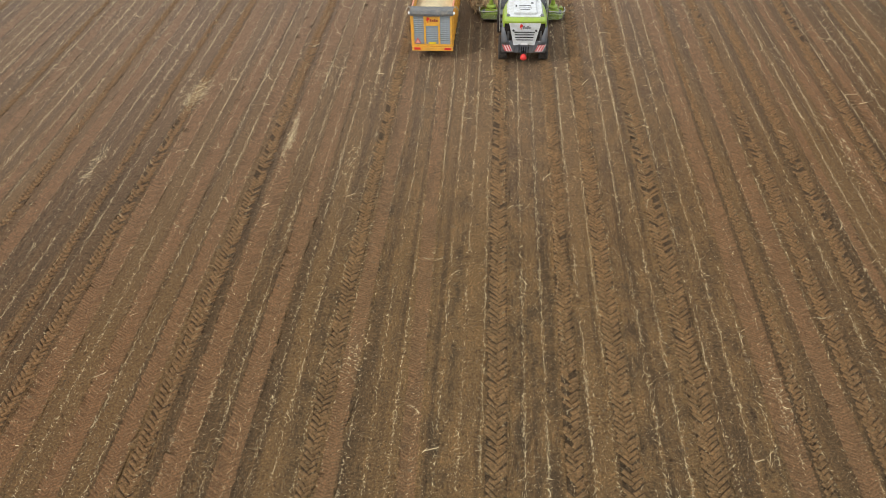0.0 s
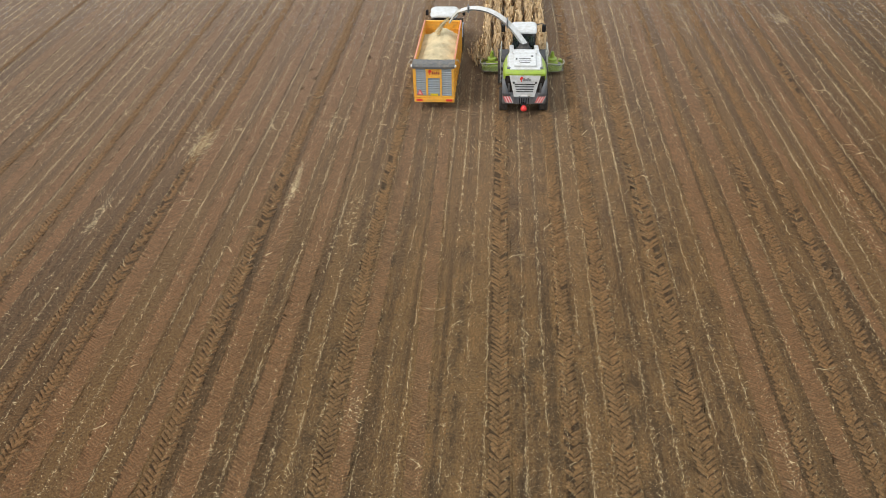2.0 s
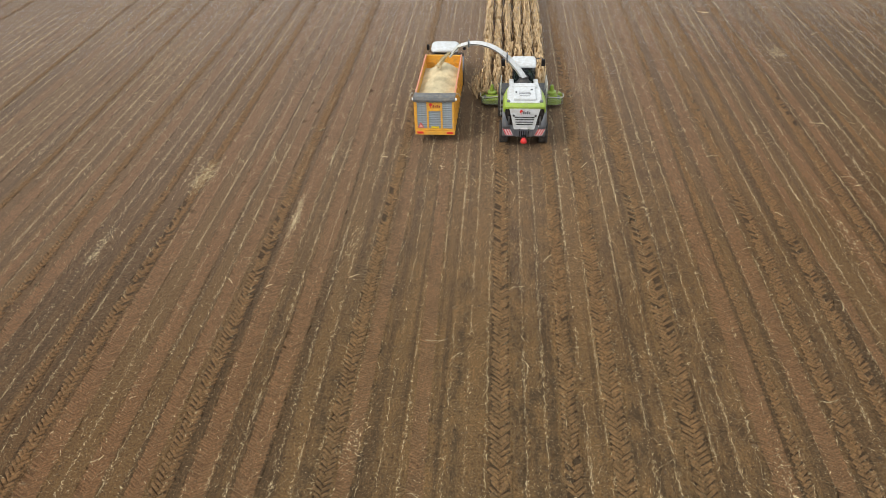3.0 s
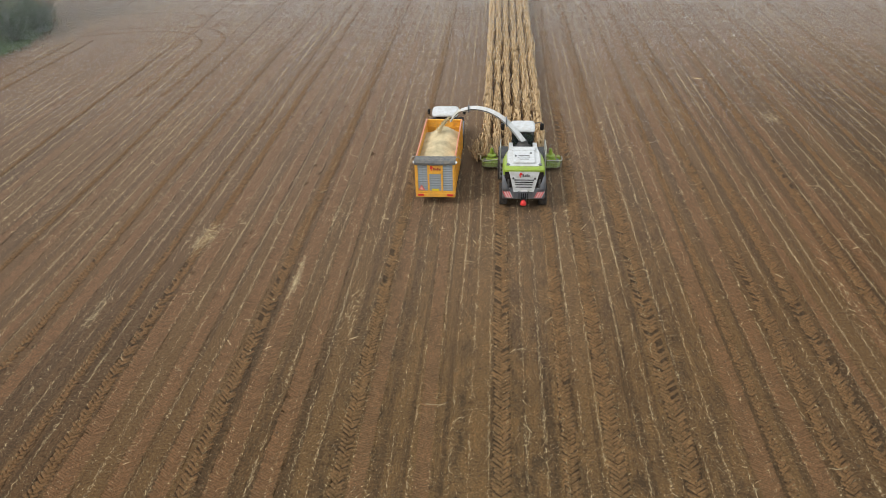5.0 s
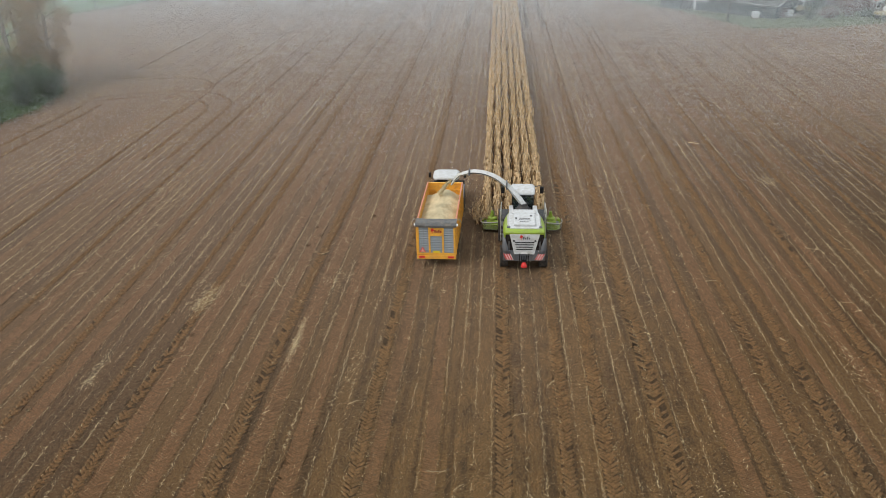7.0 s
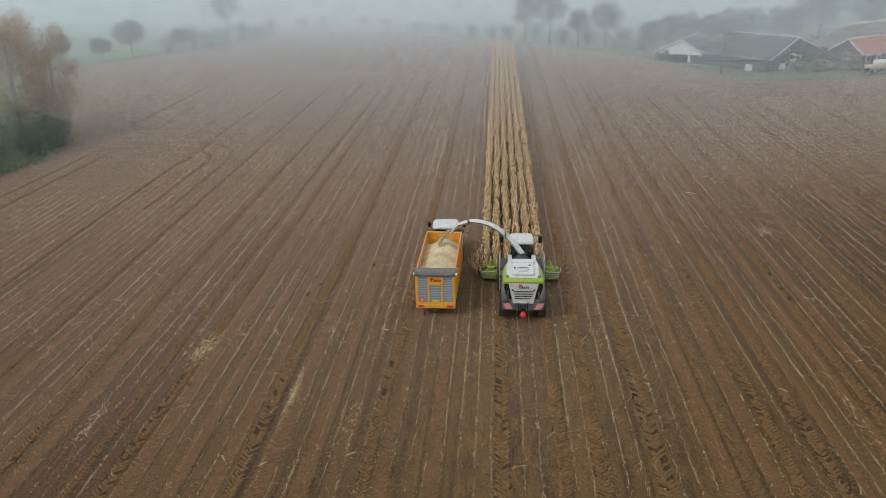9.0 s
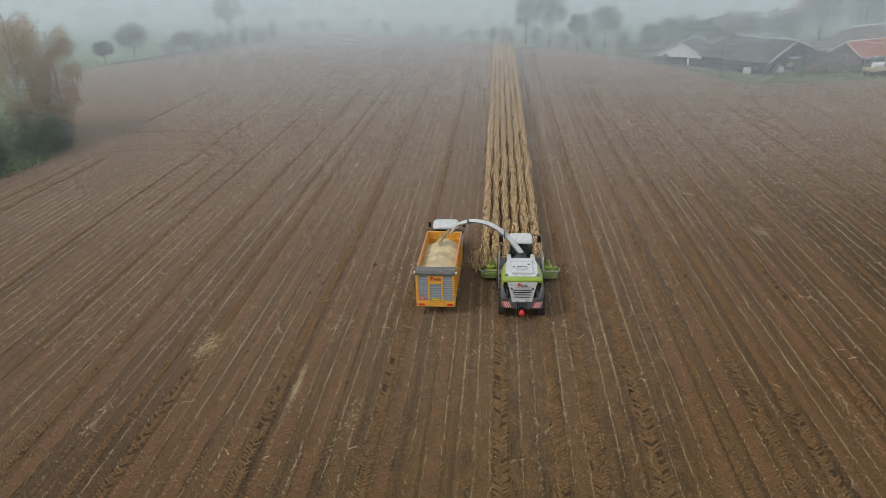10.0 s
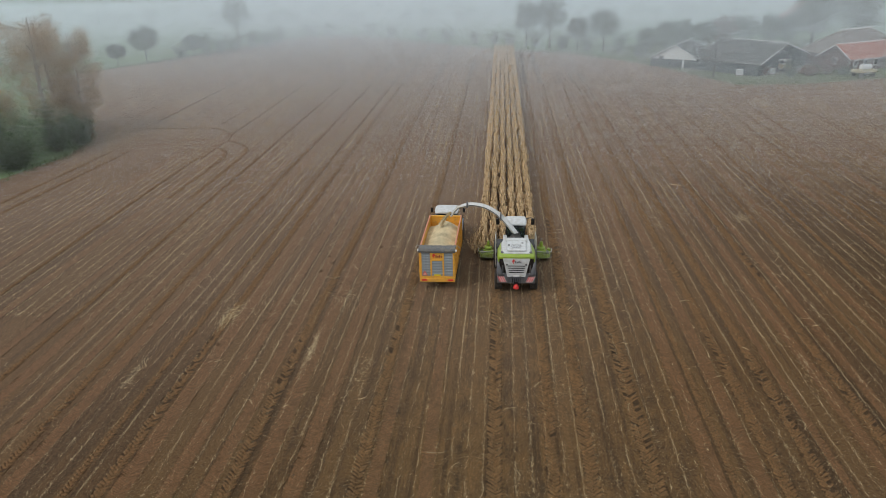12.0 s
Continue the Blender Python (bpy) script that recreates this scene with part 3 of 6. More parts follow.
def build_maize():
    rng = np.random.default_rng(11)
    shapes = [maize_plant(rng) for _ in range(9)]
    pieces = []
    x, y = [], []
    for k in range(-3, 3):
        at = CORN_Y + 0.8
        while at < 159.5 + rng.uniform(-1, 1):
            x.append(k * 0.75 + 0.17 + rng.normal(0, 0.03)), y.append(at)
            at += rng.uniform(0.12, 0.19) * (1 if at < 90 else 1.5)
    x, y = np.array(x), np.array(y)
    rot = turns(rng.normal(0, 0.35, len(x)) + math.pi * rng.integers(0, 2, len(x)), rng.normal(0, 0.06, len(x)), rng.normal(0, 0.07, len(x)))
    # the plants at the header are pushed outwards
    ex = np.concatenate([rng.uniform(-2.8, -1.5, 52), rng.uniform(1.6, 2.9, 9)])
    ey = np.concatenate([rng.uniform(CORN_Y + 0.5, CORN_Y + 2.4, 52), rng.uniform(CORN_Y, CORN_Y + 1.5, 9)])
    erot = turns(rng.uniform(0, 6.3, 61), np.concatenate([rng.normal(-0.1, 0.4, 52), rng.normal(0.6, 0.25, 9)]), rng.normal(0.1, 0.4, 61))
    x, y, rot = np.concatenate([x, ex]), np.concatenate([y, ey]), np.concatenate([rot, erot])
    tall = np.concatenate([rng.uniform(0.85, 1.1, len(x) - 61), rng.uniform(0.6, 0.85, 52), rng.uniform(0.4, 0.6, 9)])
    kind = rng.integers(0, len(shapes), len(x))
    for i, shape in enumerate(shapes):
        w = kind == i
        n = int(w.sum())
        pieces.append(strewn(shape, np.stack([x[w], y[w], np.zeros(n)], 1), rot[w], np.stack([tall[w]] * 3, 1)))
    tagged(part_of("maize_crop", mesh_of("maize_crop", *joined(pieces)), M_MAIZE), "strip of six rows of ripe dry maize still uncut", "maize", kind="stuff")


def build_fog():
    """Ground fog: hair-thin level wisps hanging in even layers in the low air over the far half of the field and beyond, thicker with depth."""
    rng = np.random.default_rng(5)
    pieces = []
    edges = np.geomspace(46.0, 300.0, 285)
    wisp = ([(-0.5, 0, -0.5), (0.5, 0, -0.5), (0.5, 0, 0.5), (-0.5, 0, 0.5)], [(0, 1, 2), (0, 2, 3)])
    for y0, y1 in zip(edges, edges[1:]):
        d = (y0 + y1) / 2
        thick = np.interp(d, [46, 58, 75, 100, 165, 185, 300], [0.0008, 0.0026, 0.0052, 0.0068, 0.0115, 0.026, 0.040])
        top = max(7.5, 22.5 - 0.064 * d)
        wide = 0.66 * d + 11
        fine = np.interp(d, [50, 75, 160, 200], [0.16e-5, 0.33e-5, 0.42e-5, 1.6e-5]) * d
        rows = max(1, round(thick * top * (y1 - y0) / fine))
        cells = max(2, round(2 * wide / 40))
        long = 2 * wide / cells
        k, j = np.meshgrid(np.arange(rows), np.arange(-1, cells + 1))
        k, j = k.ravel(), j.ravel()
        shift = rng.random(rows)[k]
        x = -wide + (j + 0.5 + shift) * long - 0.07 * d
        z = 0.05 + (k + rng.random(rows)[k]) * top / rows
        n = len(x)
        rot = turns(np.zeros(n), rng.normal(0, 0.012, n), np.zeros(n))
        pieces.append(strewn(wisp, np.stack([x, rng.uniform(y0, y1, n), z], 1), rot, np.stack([np.full(n, long), np.ones(n), np.full(n, fine)], 1)))
    v, f = joined(pieces)
    tagged(part_of("fog", mesh_of("fog", v, f), M_FOG), "pale grey ground fog over the far field", "fog", kind="stuff")


build_ground()
build_tracks()
build_stubble()
build_maize()
build_fog()


# ---- materials of the machines ----
M_WHITE = mat("white_paint", (0.60, 0.61, 0.61), 0.35, vary=0.06, dirt=(0.36, 0.33, 0.27), dirt_amount=0.6, bump=0.02)
M_LIME = mat("lime_paint", (0.27, 0.38, 0.035), 0.35, vary=0.10, dirt=(0.20, 0.20, 0.09), dirt_amount=0.6, bump=0.02)
M_DARK = mat("dark_grey_plastic", (0.035, 0.037, 0.042), 0.55, vary=0.2, dirt=DUST, dirt_amount=0.35, bump=0.05)
M_MID = mat("grey_plastic", (0.115, 0.122, 0.135), 0.5, vary=0.15, dirt=DUST, dirt_amount=0.4, bump=0.05)
M_BLACK = mat("black_panel", (0.010, 0.010, 0.012), 0.25, vary=0.2, dirt=DUST, dirt_amount=0.12, bump=0.0)
M_RUBBER = mat("tyre_rubber", (0.022, 0.021, 0.020), 0.85, vary=0.25, dirt=(0.13, 0.09, 0.06), dirt_amount=0.8, bump=0.2)
M_STEEL = mat("bare_steel", (0.42, 0.42, 0.40), 0.4, 0.7, vary=0.15, dirt=DUST, dirt_amount=0.5, bump=0.05)
M_RAIL = mat("galvanised_rail", (0.48, 0.47, 0.42), 0.5, 0.2, vary=0.1, bump=0.0)
M_ORANGE = mat("orange_paint", (0.80, 0.40, 0.045), 0.45, vary=0.10, dirt=(0.36, 0.22, 0.10), dirt_amount=0.55, bump=0.03)
M_REDRAIL = mat("faded_red_paint", (0.60, 0.22, 0.12), 0.55, vary=0.2, dirt=(0.45, 0.27, 0.16), dirt_amount=0.6, bump=0.05)
M_CORRUG = mat("grey_ribbed_sheet", (0.27, 0.31, 0.34), 0.5, 0.1, vary=0.12, dirt=(0.25, 0.22, 0.18), dirt_amount=0.5, bump=0.04)
M_TARP = mat("grey_tarpaulin", (0.115, 0.118, 0.120), 0.7, vary=0.25, dirt=(0.30, 0.25, 0.17), dirt_amount=0.5, bump=0.5, depth=0.02)
M_RED = mat("red_reflector", (0.62, 0.035, 0.03), 0.3, vary=0.1, bump=0.0)
M_REFLWHITE = mat("white_reflector", (0.80, 0.78, 0.76), 0.3, vary=0.05, bump=0.0)
M_REDINK = mat("dark_red_ink", (0.28, 0.05, 0.03), 0.5, vary=0.1, bump=0.0)
M_PINK = mat("pale_red_triangle", (0.75, 0.36, 0.30), 0.4, vary=0.1, bump=0.0)
M_YELLOW = mat("yellow_plate", (0.70, 0.52, 0.02), 0.4, vary=0.1, bump=0.0)
M_BLUE = mat("blue_grey_paint", (0.19, 0.23, 0.28), 0.4, vary=0.1, dirt=DUST, dirt_amount=0.4, bump=0.02)
M_GUARD = mat("clear_plastic_guard", (0.93, 0.96, 0.88), 0.12, vary=0.1, bump=0.02)
M_GUARD.node_tree.nodes["Principled BSDF"].inputs["Transmission Weight"].default_value = 0.93
M_GUARD.node_tree.nodes["Principled BSDF"].inputs["IOR"].default_value = 1.05
M_GLASS = bpy.data.materials.new("tinted_glass")
M_GLASS.use_nodes = True
_g = M_GLASS.node_tree.nodes["Principled BSDF"]
_g.inputs["Base Color"].default_value = (0.25, 0.33, 0.32, 1)
_g.inputs["Roughness"].default_value = 0.05
_g.inputs["Transmission Weight"].default_value = 0.9


def lofted(bm, sections, smooth_close=False):
    """Skin over sections: each a list of equally many points; the ends are closed."""
    rings = [[bm.verts.new(p) for p in s] for s in sections]
    n = len(rings[0])
    faces = []
    for p, q in zip(rings, rings[1:]):
        for i in range(n):
            faces.append(bm.faces.new((p[i], p[(i + 1) % n], q[(i + 1) % n], q[i])))
    faces += [bm.faces.new(rings[0][::-1]), bm.faces.new(rings[-1])]
    bmesh.ops.recalc_face_normals(bm, faces=faces)
    return rings


def wheel(parent, x, y, radius, width, rim_material, lugs=20):
    """A tyre with slanting lugs, and its dished rim."""
    s = 1 if x > 0 else -1
    r, w = radius, width / 2
    bm = bmesh.new()
    lathe(bm, [(-w, r * 0.56), (-w * 1.03, r * 0.75), (-w * 0.92, r * 0.90), (-w * 0.7, r * 0.955), (w * 0.7, r * 0.955), (w * 0.92, r * 0.90), (w * 1.03, r * 0.75), (w, r * 0.56)], 32)
    for k in range(lugs):
        for side in (-1, 1):
            a = 2 * math.pi * (k + (0.5 if side > 0 else 0)) / lugs
            m = Matrix.Rotation(a, 4, "X") @ Matrix.Translation((side * w * 0.48, 0, r * 0.965)) @ Matrix.Rotation(side * 0.7, 4, "Z")
            box(bm, (-w * 0.58, -0.035, -0.04), (w * 0.58, 0.035, r * 0.035), 0, m)
    tyre = part("tyre", bm, M_RUBBER, None, "muddy black lugged tyre")
    tyre.matrix_basis = Matrix.Translation((x, y, r))
    tyre.parent = parent
    bm = bmesh.new()
    lathe(bm, [(s * w * 0.2, r * 0.14), (s * w * 0.25, r * 0.40), (s * w * 0.85, r * 0.52), (s * w * 0.98, r * 0.565), (s * w * 0.90, r * 0.565)], 28)
    lathe(bm, [(s * w * 0.1, r * 0.16), (s * w * 0.55, r * 0.15), (s * w * 0.6, r * 0.08)], 16)
    part("rim", bm, rim_material, tyre)
    return tyre


def emblem(parent, at, turn, wide, ink):
    """A red emblem of three lobes on a stem, with bars for the lettering beside it."""
    m = Matrix.Translation(at) @ turn
    bm = bmesh.new()
    for dx, dy, r in ((-0.04, 0.07, 0.085), (0.05, 0.09, 0.095), (-0.01, 0.16, 0.08)):
        made = bmesh.ops.create_circle(bm, cap_ends=True, segments=16, radius=wide * r)["verts"]
        place(bm, made, m @ Matrix.Translation((wide * (-0.33 + dx), wide * dy, 0.010 + 0.002 * dy)))
    box(bm, (-wide * 0.37, -wide * 0.22, 0.004), (-wide * 0.31, wide * 0.04, 0.009), 0, m)
    box(bm, (-wide * 0.46, -wide * 0.06, 0.004), (-wide * 0.38, wide * 0.02, 0.008), 0, m)
    part("emblem", bm, M_RED, parent, "red lobed emblem")
    for i in range(4):
        bm = bmesh.new()
        box(bm, (wide * (-0.17 + 0.165 * i), -wide * 0.15, 0.006), (wide * (-0.05 + 0.165 * i), wide * (0.09 if i % 2 == 0 else 0.02), 0.012), 0, m)
        part("lettering_bar", bm, ink, parent)


def build_harvester(m):
    h = thing("forage_harvester", "white and lime green forage harvester cutting dry maize", "harvester", m)
    # chassis and lower rear
    bm = bmesh.new()
    box(bm, (-0.75, 0.6, 0.7), (0.75, 6.2, 1.5), 0.06)
    box(bm, (-1.2, 1.2, 0.55), (1.2, 1.4, 0.8), 0.04)
    box(bm, (-1.1, 4.8, 0.8), (1.1, 5.2, 1.1), 0.05)
    part("chassis", bm, M_DARK, h)
    bm = bmesh.new()
    prism(bm, [(0.34, 0.72), (0.16, 0.95), (0.14, 1.35), (0.30, 1.62), (1.3, 1.75), (1.35, 1.2), (0.9, 0.75)], -1.36, -0.55, 0.07)
    prism(bm, [(0.34, 0.72), (0.16, 0.95), (0.14, 1.35), (0.30, 1.62), (1.3, 1.75), (1.35, 1.2), (0.9, 0.75)], 0.55, 1.36, 0.07)
    box(bm, (-0.6, 0.26, 0.74), (0.6, 0.8, 1.22), 0.05)
    part("rear_bumper", bm, M_MID, h, "dark grey rounded rear bumper")
    for x in (-0.28, -0.14, 0.0, 0.14, 0.28):
        bm = bmesh.new()
        box(bm, (x - 0.025, 0.20, 0.80), (x + 0.025, 0.30, 1.15), 0.01)
        part("bumper_rib", bm, M_BLACK, h)
    # hitch with its red sign
    bm = bmesh.new()
    box(bm, (-0.17, -0.02, 0.72), (0.17, 0.35, 0.86), 0.02)
    box(bm, (-0.07, -0.06, 0.55), (0.07, 0.10, 0.80), 0.02)
    part("tow_hitch", bm, M_BLACK, h)
    bm = bmesh.new()
    lathe(bm, [(0, 0.17), (0.05, 0.21), (0.16, 0.20), (0.27, 0.13), (0.33, 0.05)], 16, Matrix.Translation((0, -0.10, 0.52)) @ Matrix.Rotation(-math.pi / 2, 4, "Y"))
    part("hitch_cover", bm, M_RED, h, "bright red rounded hitch cover", True)
    # striped warning plates and lamps
    for s in (-1, 1):
        def slanted(x0, x1, y, inset):
            lo, hi = 0.92 + inset, 1.38 - inset
            bm = bmesh.new()
            pts = [(x0 - s * 0.11, lo), (x1 - s * 0.11, lo), (x1 + s * 0.11, hi), (x0 + s * 0.11, hi)]
            f0 = [bm.verts.new((x, y, z)) for x, z in pts]
            f1 = [bm.verts.new((x, y + 0.02, z)) for x, z in pts]
            bm.faces.new(f0), bm.faces.new(f1[::-1])
            for i in range(4):
                bm.faces.new((f0[i], f0[(i + 1) % 4], f1[(i + 1) % 4], f1[i]))
            bmesh.ops.recalc_face_normals(bm, faces=bm.faces[:])
            return bm
        plate = part("warning_plate", slanted(s * 1.02 - 0.23, s * 1.02 + 0.23, 0.095, 0.0), M_REFLWHITE, h, "white warning plate with slanting red stripes")
        for k in range(3):
            cx = s * 1.02 - 0.22 + 0.16 * k
            part("stripe", slanted(cx, cx + 0.085, 0.088, 0.012), M_RED, plate)
        for dx in (-0.11, 0.11):
            bm = bmesh.new()
            lathe(bm, [(-0.03, 0.055), (0.02, 0.06), (0.04, 0.045)], 16, Matrix.Translation((s * 1.06 + dx, 0.17, 1.50)) @ Matrix.Rotation(-math.pi / 2, 4, "Z"))
            part("tail_lamp", bm, M_REFLWHITE if dx * s < 0 else M_RED, h)
    # lime hood: side flanks and rear brow
    bm = bmesh.new()
    sections = []
    for y, w, top, low, r in ((0.14, 1.20, 2.80, 2.72, 0.05), (0.34, 1.31, 2.87, 2.30, 0.20), (1.1, 1.37, 2.84, 1.72, 0.30), (2.3, 1.35, 2.82, 1.68, 0.34), (3.1, 1.25, 2.72, 1.82, 0.34), (3.7, 1.08, 2.60, 2.05, 0.25)):
        sections.append([(-w, y, low), (-w, y, top - r), (-w + r * 0.35, y, top - r * 0.25), (-w + r, y, top), (w - r, y, top), (w - r * 0.35, y, top - r * 0.25), (w, y, top - r), (w, y, low)])
    lofted(bm, sections)
    part("hood", bm, M_LIME, h, "lime green rounded engine hood", True)
    bm = bmesh.new()
    box(bm, (-1.2, 0.5, 1.4), (1.2, 3.6, 2.2), 0.06)
    part("engine_bay", bm, M_DARK, h)
    # white deck over the hood, with shoulders that run up to the cab
    bm = bmesh.new()
    lofted(bm, [[(-0.98, 0.52, 2.74), (-0.90, 0.52, 2.90), (0.90, 0.52, 2.90), (0.98, 0.52, 2.74)],
                [(-1.12, 1.2, 2.78), (-1.02, 1.2, 2.96), (1.02, 1.2, 2.96), (1.12, 1.2, 2.78)],
                [(-1.12, 2.6, 2.74), (-1.00, 2.6, 2.97), (1.00, 2.6, 2.97), (1.12, 2.6, 2.74)],
                [(-1.00, 3.25, 2.66), (-0.90, 3.25, 2.92), (0.90, 3.25, 2.92), (1.00, 3.25, 2.66)]])
    for s in (-1, 1):
        prism(bm, [(3.1, 2.55), (3.1, 2.93), (4.6, 2.72), (4.75, 2.35)], s * 0.95, s * 0.66, 0.05)
    deck = part("deck", bm, M_WHITE, h, "white engine deck cover")
    bm = bmesh.new()
    box(bm, (-0.70, 0.75, 2.93), (0.70, 2.5, 3.07), 0.07)
    box(bm, (-0.78, 2.5, 2.92), (0.78, 3.05, 3.10), 0.07)
    part("air_intake", bm, M_WHITE, deck, "raised white air intake box")
    for x0, x1, y0, y1 in ((-0.35, 0.35, 1.62, 1.68), (-0.30, 0.30, 1.08, 1.13), (0.38, 0.52, 1.95, 2.12), (-0.58, -0.48, 1.5, 1.75)):
        bm = bmesh.new()
        box(bm, (x0, y0, 3.066), (x1, y1, 3.085), 0.006)
        part("vent_slot", bm, M_DARK, deck)
    bm = bmesh.new()
    tube(bm, [(-0.36, 1.25, 3.07), (-0.36, 1.25, 3.15), (0.36, 1.25, 3.15), (0.36, 1.25, 3.07)], 0.016, 6)
    part("grab_handle", bm, M_MID, deck)
    for s in (-1, 1):
        bm = bmesh.new()
        box(bm, (s * 1.0 - 0.12, 0.62, 2.80), (s * 1.0 + 0.12, 0.86, 2.92), 0.03)
        part("rear_light", bm, M_MID, h)
    for s in (-1, 1):
        bm = bmesh.new()
        lofted(bm, [[(s * a, y0, z), (s * b, y0, z), (s * (b + 0.07), y0 + 0.12, z), (s * (b + 0.07), 1.1, z), (s * a, 1.1, z)]
                    for z, a, b, y0 in ((1.36, 0.84, 1.30, 0.06), (1.62, 0.96, 1.33, 0.05), (2.0, 1.12, 1.33, 0.07), (2.35, 1.22, 1.31, 0.12))])
        part("rear_flank", bm, M_MID, h, "grey swept flank panel", True)
    # rear grille: white trapezoid between black cheeks

    def rear_panel(x_low, x_high, z0, z1, out, bm):
        y0 = 0.14 - 0.02 * (z0 - 1.3) - out
        y1 = 0.14 + 0.10 * max(0, (z1 - 2.2)) - out
        f = [(-x_low, y0, z0), (x_low, y0, z0), (x_high, y1, z1), (-x_high, y1, z1)]
        a = [bm.verts.new(p) for p in f]
        b = [bm.verts.new((p[0], p[1] + 0.05, p[2])) for p in f]
        fs = [bm.faces.new(a), bm.faces.new(b[::-1])]
        for i in range(4):
            fs.append(bm.faces.new((a[i], b[i], b[(i + 1) % 4], a[(i + 1) % 4])))
        bmesh.ops.recalc_face_normals(bm, faces=fs)

    bm = bmesh.new()
    rear_panel(1.26, 1.20, 1.60, 2.72, 0.0, bm)
    part("rear_cheek", bm, M_BLACK, h, "glossy black panel round the grille")
    bm = bmesh.new()
    rear_panel(0.64, 0.96, 1.32, 2.66, 0.045, bm)
    grille = part("grille", bm, M_WHITE, h, "white rear grille with dark slots")
    for k, z in enumerate((1.66, 1.82, 1.98, 2.14)):
        bm = bmesh.new()
        w = 0.45 + 0.20 * (z - 1.3)
        box(bm, (-w, 0.066, z - 0.024), (w, 0.10, z + 0.022), 0.006)
        part("slot", bm, M_BLACK, grille)
    for s in (-1, 1):
        bm = bmesh.new()
        lathe(bm, [(-0.02, 0.06), (0.03, 0.065), (0.05, 0.04)], 14, Matrix.Translation((s * 0.68, 0.09, 2.24)) @ Matrix.Rotation(-math.pi / 2, 4, "Z"))
        part("work_light", bm, M_DARK, grille)
        bm = bmesh.new()
        box(bm, (s * 0.30 - 0.04, 0.06, 1.30), (s * 0.30 + 0.04, 0.10, 1.37), 0.01)
        part("latch", bm, M_DARK, grille)
        bm = bmesh.new()
        prism(bm, [(0.05, 1.62), (0.03, 1.70), (0.08, 2.2), (0.12, 2.2)], s * 0.92, s * 1.04, 0.015)
        part("side_grille", bm, M_DARK, h)
    bm = bmesh.new()
    box(bm, (-0.2, 0.062, 1.375), (0.2, 0.09, 1.455), 0.01)
    part("number_plate", bm, M_REFLWHITE, grille)
    emblem(grille, (0.02, 0.078, 2.46), Matrix.Rotation(radians(86), 4, "X"), 0.72, M_MID)
    # wheels
    for x in (-1.3, 1.3):
        wheel(h, x, 5.0, 0.95, 0.72, M_LIME, 20)
        wheel(h, x * 0.985, 1.15, 0.68, 0.54, M_LIME, 18)
    for s in (-1, 1):
        bm = bmesh.new()
        prism(bm, [(3.95, 1.9), (4.2, 2.0), (5.6, 2.0), (6.0, 1.7), (6.0, 1.62), (5.55, 1.93), (4.2, 1.93)], s * 0.95, s * 1.6, 0.02)
        part("mudguard", bm, M_DARK, h)
        # platform, ladder and handrails
        bm = bmesh.new()
        box(bm, (s * 0.85, 3.2, 1.80) if s > 0 else (-1.5, 3.2, 1.80), (1.5, 4.4, 1.86) if s > 0 else (-0.85, 4.4, 1.86), 0.01)
        part("platform", bm, M_MID, h)
        bm = bmesh.new()
        tube(bm, [(s * 1.5, 3.2, 0.75), (s * 1.52, 3.2, 2.9), (s * 1.50, 3.6, 3.02), (s * 1.48, 4.4, 3.02), (s * 1.46, 4.6, 1.95)], 0.028, 6)
        tube(bm, [(s * 1.5, 3.9, 1.86), (s * 1.5, 3.9, 3.02)], 0.022, 6)
        tube(bm, [(s * 1.52, 3.2, 2.35), (s * 1.5, 4.5, 2.42)], 0.02, 6)
        part("handrail", bm, M_RAIL, h, "pale tubular handrail")
        for z in (0.85, 1.15, 1.45):
            bm = bmesh.new()
            box(bm, (s * 1.38 - 0.13, 3.15, z), (s * 1.38 + 0.13, 3.45, z + 0.04), 0.008)
            part("ladder_step", bm, M_MID, h)
    # cab
    bm = bmesh.new()
    lofted(bm, [[(-0.70, 4.72, 1.9), (-0.72, 4.75, 3.38), (0.72, 4.75, 3.38), (0.70, 4.72, 1.9)],
                [(-0.74, 5.6, 1.9), (-0.74, 5.6, 3.42), (0.74, 5.6, 3.42), (0.74, 5.6, 1.9)],
                [(-0.56, 6.25, 1.9), (-0.60, 6.35, 3.42), (0.60, 6.35, 3.42), (0.56, 6.25, 1.9)]])
    cab = part("cab", bm, M_BLACK, h, "dark glazed driver's cab")
    for x0, x1 in ((-0.64, -0.03), (0.03, 0.64)):
        bm = bmesh.new()
        box(bm, (x0, 4.70, 2.45), (x1, 4.72, 3.28), 0.006)
        part("rear_pane", bm, M_GLASS, cab)
    for s in (-1, 1):
        bm = bmesh.new()
        box(bm, (s * 0.745 - 0.008, 4.95, 2.2), (s * 0.745 + 0.008, 6.0, 3.25), 0.004)
        part("side_pane", bm, M_GLASS, cab)
    bm = bmesh.new()
    lofted(bm, [[(-w, y, 3.40), (-w - 0.02, y, z - 0.10), (-w + 0.05, y, z - 0.03), (-w + 0.18, y, z), (w - 0.18, y, z), (w - 0.05, y, z - 0.03), (w + 0.02, y, z - 0.10), (w, y, 3.40)]
                for y, w, z in ((4.70, 0.72, 3.53), (4.82, 0.79, 3.58), (5.2, 0.82, 3.64), (5.9, 0.82, 3.64), (6.22, 0.78, 3.58), (6.34, 0.70, 3.53))])
    roof = part("cab_roof", bm, M_WHITE, h, "white moulded cab roof", True)
